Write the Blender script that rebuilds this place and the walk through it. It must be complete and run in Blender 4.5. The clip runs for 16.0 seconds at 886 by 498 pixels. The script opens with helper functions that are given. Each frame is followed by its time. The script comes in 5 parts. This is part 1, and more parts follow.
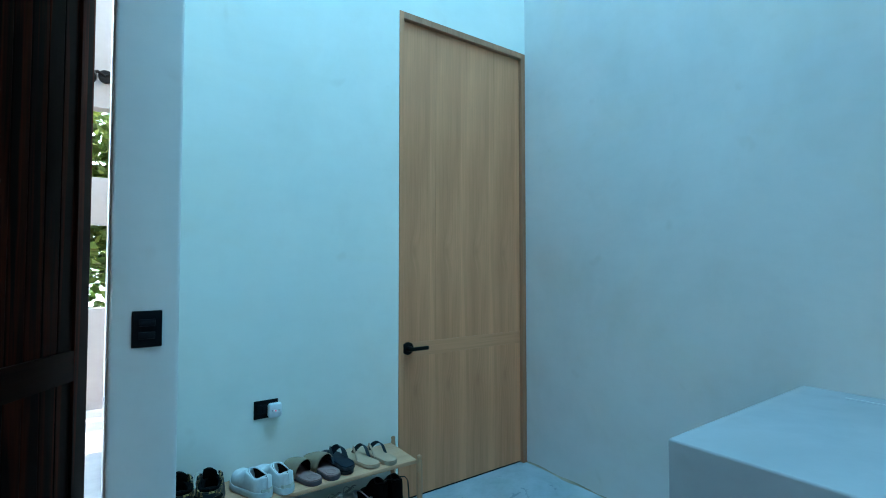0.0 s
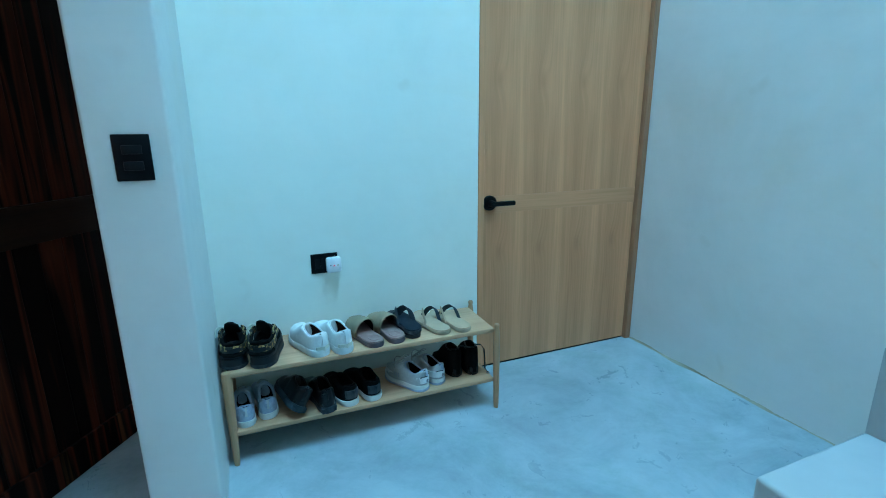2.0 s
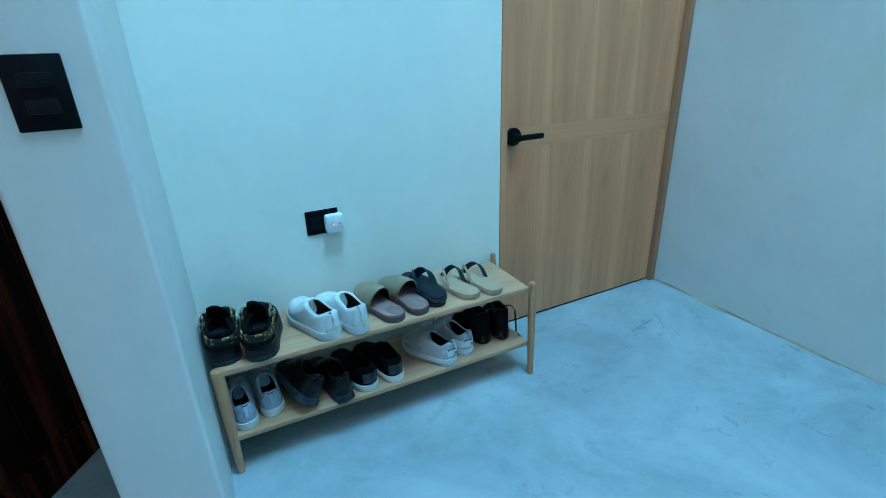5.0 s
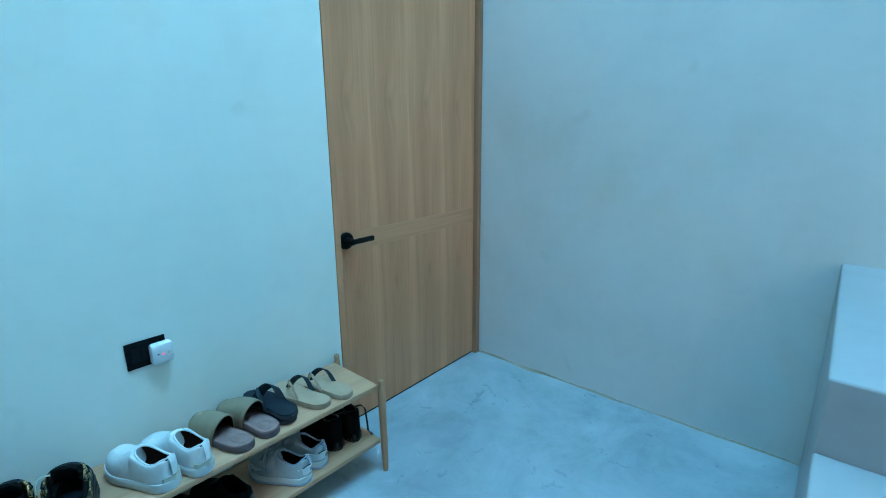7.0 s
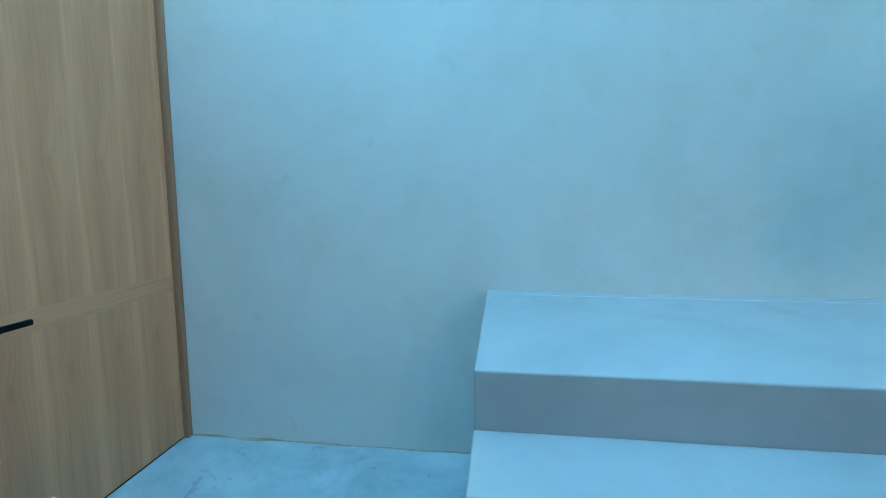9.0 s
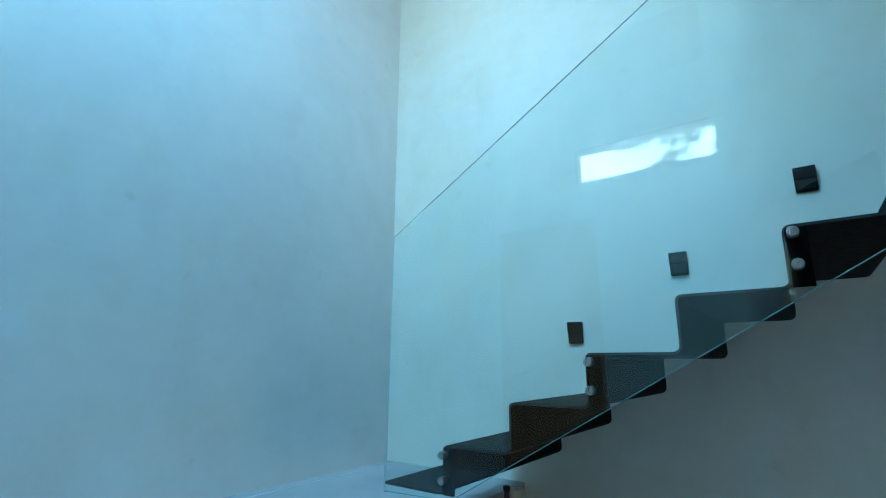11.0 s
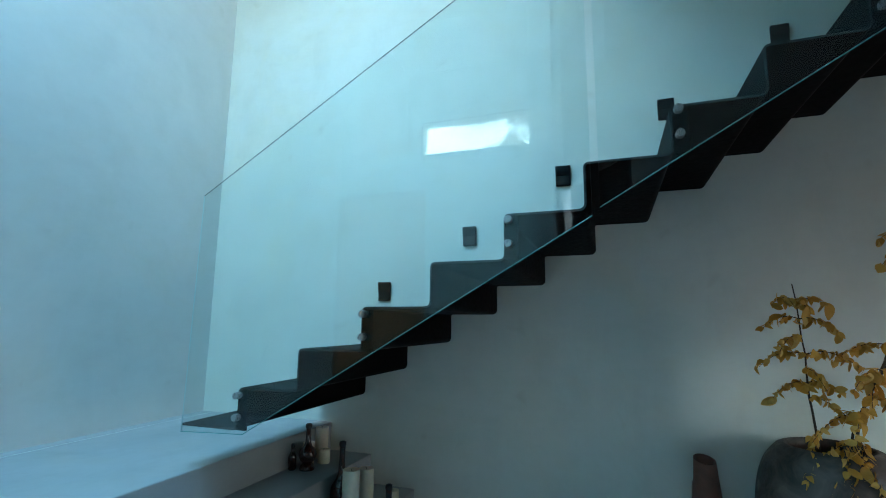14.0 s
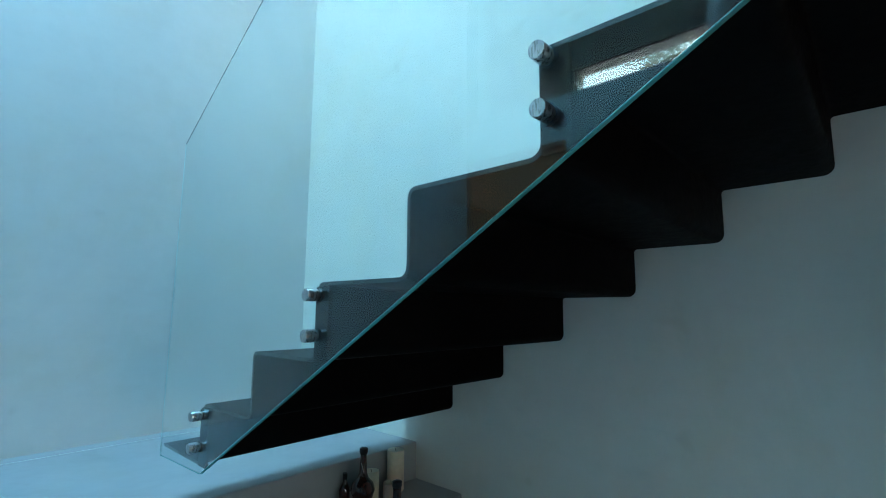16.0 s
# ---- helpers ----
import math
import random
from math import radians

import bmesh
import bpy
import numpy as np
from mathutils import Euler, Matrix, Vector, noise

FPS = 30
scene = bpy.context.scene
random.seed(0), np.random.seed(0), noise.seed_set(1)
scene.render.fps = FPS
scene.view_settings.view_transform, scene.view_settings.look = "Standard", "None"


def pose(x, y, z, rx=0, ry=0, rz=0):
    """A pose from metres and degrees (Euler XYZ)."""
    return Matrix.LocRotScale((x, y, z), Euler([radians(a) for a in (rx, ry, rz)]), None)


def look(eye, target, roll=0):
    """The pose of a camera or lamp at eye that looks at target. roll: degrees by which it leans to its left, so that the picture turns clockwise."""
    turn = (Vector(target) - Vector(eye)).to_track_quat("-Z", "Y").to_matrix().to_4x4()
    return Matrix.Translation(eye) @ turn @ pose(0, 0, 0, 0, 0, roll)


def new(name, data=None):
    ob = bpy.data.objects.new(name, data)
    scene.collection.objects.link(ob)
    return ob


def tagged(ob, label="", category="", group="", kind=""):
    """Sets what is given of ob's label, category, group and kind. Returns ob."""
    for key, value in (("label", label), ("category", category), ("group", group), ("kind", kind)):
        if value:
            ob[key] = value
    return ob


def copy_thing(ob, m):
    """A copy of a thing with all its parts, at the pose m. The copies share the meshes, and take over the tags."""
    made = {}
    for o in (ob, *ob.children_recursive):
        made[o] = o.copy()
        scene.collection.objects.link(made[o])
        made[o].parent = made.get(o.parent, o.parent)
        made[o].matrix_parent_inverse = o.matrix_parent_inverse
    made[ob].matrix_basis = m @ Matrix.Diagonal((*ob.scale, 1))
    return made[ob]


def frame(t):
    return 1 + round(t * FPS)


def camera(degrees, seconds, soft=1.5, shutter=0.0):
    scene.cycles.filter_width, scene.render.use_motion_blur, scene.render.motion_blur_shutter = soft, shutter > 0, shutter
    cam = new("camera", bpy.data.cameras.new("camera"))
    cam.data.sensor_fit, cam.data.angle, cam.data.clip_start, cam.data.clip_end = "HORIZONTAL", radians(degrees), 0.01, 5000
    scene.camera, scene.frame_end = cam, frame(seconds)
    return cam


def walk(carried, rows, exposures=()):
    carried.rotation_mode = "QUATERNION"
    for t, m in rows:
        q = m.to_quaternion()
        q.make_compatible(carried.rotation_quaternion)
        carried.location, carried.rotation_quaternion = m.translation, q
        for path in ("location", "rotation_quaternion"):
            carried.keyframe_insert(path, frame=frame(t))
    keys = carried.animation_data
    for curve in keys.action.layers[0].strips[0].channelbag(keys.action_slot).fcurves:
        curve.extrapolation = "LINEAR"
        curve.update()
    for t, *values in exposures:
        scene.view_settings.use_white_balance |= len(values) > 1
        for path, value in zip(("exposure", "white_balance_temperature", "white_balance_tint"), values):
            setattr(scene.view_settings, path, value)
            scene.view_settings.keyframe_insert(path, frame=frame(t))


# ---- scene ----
cam = camera(86.0, 16.0, soft=1.0)
EXPO = 3.7
PATH = [
    (0, (-2.641, -2.603, 1.491), (-1.479, -0.976, 1.558), 0.0),
    (0.5, (-2.578, -2.414, 1.402), (-1.546, -0.702, 1.336), -0.4),
    (1, (-2.455, -2.257, 1.358), (-1.549, -0.499, 1.061), -0.6),
    (1.5, (-2.303, -2.226, 1.326), (-1.515, -0.432, 0.924), -0.7),
    (2, (-2.238, -2.208, 1.335), (-1.496, -0.415, 0.85), -0.5),
    (2.5, (-2.221, -2.124, 1.278), (-1.496, -0.324, 0.794), -0.7),
    (3, (-2.209, -1.875, 1.237), (-1.498, -0.083, 0.708), -0.9),
    (3.5, (-2.194, -1.636, 1.245), (-1.481, 0.1, 0.554), -0.9),
    (3.7, (-2.182, -1.616, 1.237), (-1.468, 0.113, 0.529), -1.1),
    (6, (-2.411, -1.824, 1.415), (-1.288, -0.348, 0.665), -1.4),
    (6.5, (-2.438, -1.782, 1.453), (-1.099, -0.449, 0.799), -0.8),
    (7, (-2.403, -1.732, 1.463), (-0.926, -0.476, 0.972), -0.4),
    (7.5, (-2.296, -1.585, 1.518), (-0.649, -0.521, 1.125), -0.1),
    (8, (-2.345, -1.671, 1.493), (-0.532, -0.885, 1.188), -0.2),
    (8.5, (-2.375, -1.748, 1.46), (-0.463, -1.236, 1.169), -0.1),
    (9, (-2.504, -1.846, 1.455), (-0.534, -1.595, 1.217), -0.1),
    (9.3, (-2.575, -1.852, 1.497), (-0.582, -1.984, 1.37), 0.4),
    (9.5, (-2.62, -1.842, 1.54), (-0.647, -2.152, 1.493), 0.3),
    (9.7, (-2.63, -1.77, 1.581), (-0.712, -2.329, 1.654), 0.0),
    (10, (-2.647, -1.649, 1.621), (-0.865, -2.528, 1.847), 0.0),
    (10.2, (-2.64, -1.574, 1.637), (-0.996, -2.663, 1.972), 0.7),
    (12.3, (-2.739, -1.236, 1.659), (-1.97, -3.04, 2.055), 0.6),
    (12.5, (-2.772, -1.217, 1.656), (-2.032, -3.035, 2.039), 0.6),
    (13, (-2.872, -1.2, 1.647), (-2.17, -3.043, 1.981), 0.6),
    (13.5, (-2.967, -1.199, 1.644), (-2.304, -3.059, 1.963), 0.7),
    (14, (-3.04, -1.24, 1.624), (-2.387, -3.104, 1.934), 0.5),
    (14.5, (-3.007, -1.409, 1.614), (-2.252, -3.236, 1.918), 0.0),
    (15, (-2.907, -1.729, 1.622), (-1.865, -3.412, 1.909), -0.0),
    (15.5, (-2.973, -2.089, 1.613), (-1.705, -3.613, 1.881), 0.1),
    (16, (-3.038, -2.418, 1.626), (-1.701, -3.884, 1.884), 0.4),
]
walk(cam, [(t, look(eye, target, roll)) for t, eye, target, roll in PATH],
     [(0.0, EXPO - 0.25, 6400, 10), (1.5, EXPO + 0.28, 6500, 10), (6.0, EXPO + 0.27, 6300, 10), (7.5, EXPO + 0.13, 6250, 10), (9.0, EXPO + 0.13, 6200, 10),
      (10.0, EXPO - 0.1, 6120, 10), (12.3, EXPO - 0.44, 6450, 12), (14.0, EXPO - 0.26, 6650, 12), (15.0, EXPO - 0.19, 6550, 12), (16.0, EXPO - 0.1, 6500, 12)])

# ---------------------------------------------------------------- light
world = bpy.data.worlds.new("sky")
scene.world = world
world.use_nodes = True
wn, wl = world.node_tree.nodes, world.node_tree.links
sky = wn.new("ShaderNodeTexSky")
sky.sky_type, sky.sun_disc = "NISHITA", False
sky.sun_elevation, sky.sun_rotation = radians(30), radians(101)
wl.new(sky.outputs[0], wn["Background"].inputs[0])
wn["Background"].inputs[1].default_value = 0.12

sun = new("sun", bpy.data.lights.new("sun", "SUN"))
sun.data.energy, sun.data.angle, sun.data.color = 2.0, radians(0.53), (1.0, 0.95, 0.88)
sun.matrix_world = look((10, 2.0, 5.88), (0, 0, 0))


def area(name, eye, target, sx, sy, watts, color):
    ob = new(name, bpy.data.lights.new(name, "AREA"))
    ob.data.shape, ob.data.size, ob.data.size_y = "RECTANGLE", sx, sy
    ob.data.energy, ob.data.color = watts, color
    ob.matrix_world = look(eye, target)
    return ob


# sky light in the roof opening; warm fill lamp added at the unseen side opening
area("skylight_light", (-1.35, -1.5, 5.58), (-1.35, -1.5, 0), 1.5, 2.0, 10.6, (0.185, 0.64, 1.0)).data.spread = radians(136)
area("side_fill_light", (-5.62, -2.8, 1.32), (0, -2.8, 1.2), 0.66, 0.8, 0.36, (1.0, 0.64, 0.48))

# ---------------------------------------------------------------- materials


def node_mat(name):
    m = bpy.data.materials.new(name)
    m.use_nodes = True
    return m, m.node_tree.nodes, m.node_tree.links, m.node_tree.nodes["Principled BSDF"]


def noise_node(n, l, co, scale, detail=4.0, rough=0.55, stretch=None, distortion=0.0):
    if stretch:
        mp = n.new("ShaderNodeMapping")
        mp.inputs["Scale"].default_value = stretch
        l.new(co, mp.inputs[0])
        co = mp.outputs[0]
    t = n.new("ShaderNodeTexNoise")
    t.inputs["Scale"].default_value, t.inputs["Detail"].default_value = scale, detail
    t.inputs["Roughness"].default_value, t.inputs["Distortion"].default_value = rough, distortion
    l.new(co, t.inputs["Vector"])
    return t.outputs["Fac"]


def ramp(n, l, fac, stops):
    r = n.new("ShaderNodeValToRGB")
    while len(r.color_ramp.elements) < len(stops):
        r.color_ramp.elements.new(0.5)
    for e, (p, c) in zip(r.color_ramp.elements, stops):
        e.position, e.color = p, (*c, 1)
    l.new(fac, r.inputs[0])
    return r.outputs[0]


def mix(n, l, a, b, fac, mode="MIX"):
    m = n.new("ShaderNodeMix")
    m.data_type, m.blend_type = "RGBA", mode
    for sock, val in ((m.inputs[6], a), (m.inputs[7], b), (m.inputs[0], fac)):
        if isinstance(val, (int, float)):
            sock.default_value = val
        elif isinstance(val, tuple):
            sock.default_value = (*val, 1)
        else:
            l.new(val, sock)
    return m.outputs[2]


def bump(n, l, b, height, strength, distance=0.01):
    k = n.new("ShaderNodeBump")
    k.inputs["Strength"].default_value, k.inputs["Distance"].default_value = strength, distance
    l.new(height, k.inputs["Height"])
    l.new(k.outputs[0], b.inputs["Normal"])


def surface(name, dark, light, big=1.3, small=14.0, rough=(0.5, 0.7), relief=0.15, metal=0.0, spec=0.5, stretch=None, coat=0.0):
    """Two-scale mottled surface between two colours."""
    m, n, l, b = node_mat(name)
    co = n.new("ShaderNodeTexCoord").outputs["Object"]
    f1 = noise_node(n, l, co, big, 5, 0.6, stretch, 0.6)
    f2 = noise_node(n, l, co, small, 6, 0.65, stretch)
    c1 = ramp(n, l, f1, [(0.3, dark), (0.7, light)])
    c2 = ramp(n, l, f2, [(0.3, (0.86, 0.86, 0.86)), (0.7, (1.0, 1.0, 1.0))])
    l.new(mix(n, l, c1, c2, 1.0, "MULTIPLY"), b.inputs["Base Color"])
    l.new(ramp(n, l, f2, [(0.3, (rough[0],) * 3), (0.7, (rough[1],) * 3)]), b.inputs["Roughness"])
    b.inputs["Metallic"].default_value = metal
    b.inputs["Specular IOR Level"].default_value = spec
    b.inputs["Coat Weight"].default_value = coat
    if relief:
        bump(n, l, b, f2, relief, 0.004)
    return m


def plaster(name, dark, light, trowel=1.0, rough=(0.45, 0.7)):
    """Hand-trowelled lime plaster: broad clouds, trowel sweeps, fine pores."""
    m, n, l, b = node_mat(name)
    co = n.new("ShaderNodeTexCoord").outputs["Object"]
    f1 = noise_node(n, l, co, 0.9, 6, 0.62, None, 0.4)
    f2 = noise_node(n, l, co, 3.2, 6, 0.62, (1.0, 1.0, 0.6), 0.35)
    f3 = noise_node(n, l, co, 60.0, 3, 0.6)
    c = ramp(n, l, f1, [(0.32, dark), (0.68, light)])
    c = mix(n, l, c, ramp(n, l, f2, [(0.33, (0.935, 0.935, 0.925)), (0.5, (1, 1, 1)), (0.72, (0.965, 0.968, 0.97))]), trowel, "MULTIPLY")
    stain = noise_node(n, l, co, 1.5, 5, 0.6, None, 0.8)
    c = mix(n, l, c, ramp(n, l, stain, [(0.5, (1, 1, 1)), (0.72, (1.0, 0.95, 0.86))]), trowel * 0.8, "MULTIPLY")
    sweep = noise_node(n, l, co, 11.0, 5, 0.65, (0.5, 0.5, 1.5), 0.5)
    c = mix(n, l, c, ramp(n, l, sweep, [(0.3, (0.93, 0.93, 0.925)), (0.55, (1, 1, 1))]), trowel * 0.45, "MULTIPLY")
    spot = noise_node(n, l, co, 5.5, 2, 0.4, None, 0.4)
    c = mix(n, l, c, ramp(n, l, spot, [(0.71, (1, 1, 1)), (0.78, (0.9, 0.88, 0.85))]), 0.6, "MULTIPLY")
    l.new(c, b.inputs["Base Color"])
    l.new(ramp(n, l, f2, [(0.3, (rough[0],) * 3), (0.7, (rough[1],) * 3)]), b.inputs["Roughness"])
    add = n.new("ShaderNodeMath")
    add.operation = "MULTIPLY_ADD"
    add.inputs[1].default_value = 0.05
    l.new(f3, add.inputs[0]), l.new(f2, add.inputs[2])
    bump(n, l, b, add.outputs[0], 0.07, 0.01)
    return m


def wood(name, dark, light, along="z", grain=9.0, rough=(0.4, 0.6), streak=0.5, coat=0.0):
    """Wood with long fibres, growth figure and pores along one axis; each piece takes its own shift."""
    m, n, l, b = node_mat(name)
    co = n.new("ShaderNodeTexCoord").outputs["Object"]
    info = n.new("ShaderNodeObjectInfo")
    sh = n.new("ShaderNodeVectorMath")
    sh.operation = "MULTIPLY_ADD"
    sh.inputs[1].default_value = (7.0, 7.0, 7.0)
    cx = n.new("ShaderNodeCombineXYZ")
    for i in range(3):
        l.new(info.outputs["Random"], cx.inputs[i])
    l.new(cx.outputs[0], sh.inputs[0]), l.new(co, sh.inputs[2])
    v = sh.outputs[0]
    k = {"x": (0.05, 1, 1), "y": (1, 0.05, 1), "z": (1, 1, 0.05)}[along]
    k2 = {"x": (0.02, 1, 1), "y": (1, 0.02, 1), "z": (1, 1, 0.02)}[along]
    f1 = noise_node(n, l, v, grain, 4, 0.55, k, 1.1)
    f2 = noise_node(n, l, v, grain * 16, 4, 0.6, k2)
    f3 = noise_node(n, l, v, 2.2, 3, 0.5, k, 0.3)
    c = ramp(n, l, f1, [(0.28, dark), (0.5, tuple((p + q) / 2 for p, q in zip(dark, light))), (0.72, light)])
    c = mix(n, l, c, ramp(n, l, f2, [(0.35, (0.72, 0.68, 0.62)), (0.6, (1, 1, 1))]), streak, "MULTIPLY")
    c = mix(n, l, c, ramp(n, l, f3, [(0.3, (0.88, 0.86, 0.84)), (0.7, (1, 1, 1))]), 0.8, "MULTIPLY")
    l.new(c, b.inputs["Base Color"])
    l.new(ramp(n, l, f2, [(0.3, (rough[1],) * 3), (0.7, (rough[0],) * 3)]), b.inputs["Roughness"])
    b.inputs["Coat Weight"].default_value = coat
    bump(n, l, b, f2, 0.12, 0.002)
    return m


def plain(name, color, rough=0.5, metal=0.0, spec=0.5, var=0.12, scale=30.0, relief=0.05, coat=0.0):
    return surface(name, tuple(c * (1 - var) for c in color), color, scale * 0.15, scale, (max(0.02, rough - 0.06), min(1, rough + 0.08)), relief, metal, spec, None, coat)


M_WHITE = plaster("white_wall_plaster", (0.74, 0.76, 0.69), (0.81, 0.83, 0.76), 0.5)
M_GREY = plaster("grey_lime_plaster", (0.61, 0.59, 0.567), (0.69, 0.67, 0.643), 0.65)
M_STAIRWALL = plaster("stair_wall_plaster", (0.75, 0.745, 0.67), (0.83, 0.825, 0.745), 0.8)
M_STEP = plaster("step_plaster", (0.315, 0.325, 0.33), (0.41, 0.42, 0.425), 0.9, (0.35, 0.6))
M_OUT = plaster("outdoor_render", (0.27, 0.25, 0.255), (0.34, 0.315, 0.32), 0.8)
# unseen side wall, made brown to darken and warm the light it bounces
M_SIDE = plaster("earth_brown_plaster", (0.24, 0.19, 0.14), (0.32, 0.26, 0.2), 1.0)
M_CEIL = plaster("ceiling_plaster", (0.68, 0.67, 0.64), (0.74, 0.73, 0.7), 0.4)


def concrete_floor():
    m, n, l, b = node_mat("polished_concrete")
    co = n.new("ShaderNodeTexCoord").outputs["Object"]
    f1 = noise_node(n, l, co, 1.6, 7, 0.66, None, 0.8)
    f2 = noise_node(n, l, co, 7.0, 8, 0.7, None, 0.9)
    f3 = noise_node(n, l, co, 45.0, 5, 0.6)
    c = ramp(n, l, f1, [(0.3, (0.235, 0.29, 0.315)), (0.5, (0.325, 0.39, 0.415)), (0.7, (0.42, 0.48, 0.5))])
    c = mix(n, l, c, ramp(n, l, f2, [(0.25, (0.8, 0.83, 0.79)), (0.5, (1, 1, 1)), (0.62, (1, 1, 1)), (0.75, (1.1, 1.1, 1.08))]), 0.4, "MULTIPLY")
    spot = noise_node(n, l, co, 13.0, 3, 0.5, None, 0.8)
    c = mix(n, l, c, ramp(n, l, spot, [(0.63, (1, 1, 1)), (0.72, (0.74, 0.77, 0.74))]), 0.2, "MULTIPLY")
    patch = noise_node(n, l, co, 3.4, 6, 0.72, None, 0.3)
    c = mix(n, l, c, ramp(n, l, patch, [(0.38, (0.86, 0.92, 0.88)), (0.5, (1, 1, 1)), (0.66, (1.06, 1.05, 1.04))]), 0.9, "MULTIPLY")
    l.new(c, b.inputs["Base Color"])
    l.new(ramp(n, l, f2, [(0.3, (0.42,) * 3), (0.7, (0.24,) * 3)]), b.inputs["Roughness"])
    bump(n, l, b, f3, 0.08, 0.002)
    return m


M_FLOOR = concrete_floor()


def matched_veneer(name, dark, light, left, leaf, knots):
    """Oak veneer in equal leaves cut from one flitch: the same figure and knots come back in each leaf."""
    m, n, l, b = node_mat(name)

    def calc(op, a, c=None, d=None):
        k = n.new("ShaderNodeMath")
        k.operation = op
        for i, v in enumerate((a, c, d)):
            if isinstance(v, (int, float)):
                k.inputs[i].default_value = v
            elif v is not None:
                l.new(v, k.inputs[i])
        return k.outputs[0]

    sep = n.new("ShaderNodeSeparateXYZ")
    l.new(n.new("ShaderNodeTexCoord").outputs["Object"], sep.inputs[0])
    x, z = sep.outputs[0], sep.outputs[2]
    u = calc("FLOORED_MODULO", calc("SUBTRACT", x, left), leaf)
    near = None
    for ku, kz in knots:
        d = calc("ADD", calc("POWER", calc("DIVIDE", calc("SUBTRACT", u, ku), 0.016), 2.0), calc("POWER", calc("DIVIDE", calc("SUBTRACT", z, kz), 0.034), 2.0))
        near = d if near is None else calc("MINIMUM", near, d)
    swell = calc("EXPONENT", calc("MULTIPLY", near, -0.12))
    v = n.new("ShaderNodeCombineXYZ")
    l.new(calc("MULTIPLY_ADD", swell, 0.03, u), v.inputs[0]), l.new(z, v.inputs[2])
    f1 = noise_node(n, l, v.outputs[0], 7.0, 4, 0.55, (1, 1, 0.07), 0.9)
    f2 = noise_node(n, l, v.outputs[0], 110.0, 4, 0.6, (1, 1, 0.02))
    xz = n.new("ShaderNodeCombineXYZ")
    l.new(x, xz.inputs[0]), l.new(z, xz.inputs[2])
    f3 = noise_node(n, l, xz.outputs[0], 1.6, 4, 0.55, (1, 1, 0.5), 0.3)
    c = ramp(n, l, f1, [(0.28, dark), (0.5, tuple((p + q) / 2 for p, q in zip(dark, light))), (0.72, light)])
    c = mix(n, l, c, ramp(n, l, f2, [(0.35, (0.74, 0.7, 0.64)), (0.6, (1, 1, 1))]), 0.4, "MULTIPLY")
    c = mix(n, l, c, ramp(n, l, f3, [(0.3, (0.88, 0.85, 0.82)), (0.7, (1, 1, 1))]), 0.9, "MULTIPLY")
    c = mix(n, l, c, (0.72, 0.64, 0.56), calc("MULTIPLY", calc("EXPONENT", calc("MULTIPLY", near, -0.5)), 0.42), "MULTIPLY")
    l.new(c, b.inputs["Base Color"])
    l.new(ramp(n, l, f2, [(0.3, (0.58,) * 3), (0.7, (0.42,) * 3)]), b.inputs["Roughness"])
    bump(n, l, b, f2, 0.12, 0.002)
    return m


M_VENEER = matched_veneer("matched_oak_veneer", (0.6, 0.228, 0.104), (0.82, 0.345, 0.172), -1.088, 0.26125, ((0.09, 1.585), (0.108, 0.68)))
M_OAK = wood("oak_veneer", (0.62, 0.232, 0.104), (0.81, 0.34, 0.168), "z", 4.0, (0.42, 0.58), 0.34)
M_OAK_X = wood("oak_rail", (0.64, 0.246, 0.114), (0.81, 0.35, 0.176), "x", 6.0, (0.42, 0.58), 0.36)
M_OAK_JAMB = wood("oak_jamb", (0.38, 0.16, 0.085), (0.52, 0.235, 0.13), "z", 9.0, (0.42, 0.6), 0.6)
M_BEECH = wood("light_oak_rack", (0.5, 0.25, 0.14), (0.68, 0.37, 0.215), "x", 7.0, (0.4, 0.55), 0.4)
M_BEECH_Z = wood("light_oak_leg", (0.46, 0.2, 0.1), (0.62, 0.31, 0.165), "z", 10.0, (0.4, 0.55), 0.4)
M_BLACK = plain("matte_black_metal", (0.003, 0.003, 0.003), 0.5, spec=0.15)
M_PLATE = plain("black_plastic_plate", (0.004, 0.0045, 0.006), 0.5, relief=0.02, spec=0.12)
M_ROCKER = plain("black_switch_rocker", (0.006, 0.007, 0.009), 0.4, relief=0.0, spec=0.2)
M_WHITEP = plain("white_plastic", (0.82, 0.82, 0.83), 0.3, relief=0.0, var=0.03)
M_GREYP = plain("grey_plastic", (0.25, 0.25, 0.27), 0.4, relief=0.0)
M_STEEL = surface("brushed_steel", (0.36, 0.36, 0.36), (0.55, 0.55, 0.55), 20, 240, (0.22, 0.36), 0.03, 1.0, stretch=(1, 0.1, 1))
M_STAIR = surface("black_steel_plate", (0.002, 0.002, 0.002), (0.005, 0.0045, 0.0045), 2.0, 35, (0.42, 0.56), 0.0, spec=0.02)
M_STAIR_EDGE = surface("worn_black_edge", (0.006, 0.006, 0.006), (0.04, 0.034, 0.03), 9.0, 60, (0.4, 0.6), 0.2)
M_RUBBER = plain("black_rubber", (0.005, 0.005, 0.005), 0.65, spec=0.2)
M_STAIN = surface("ochre_joint_filler", (0.26, 0.2, 0.13), (0.5, 0.43, 0.33), 3, 40, (0.7, 0.9), 0.4)
M_JOINT = plain("pale_joint", (0.72, 0.72, 0.72), 0.6)


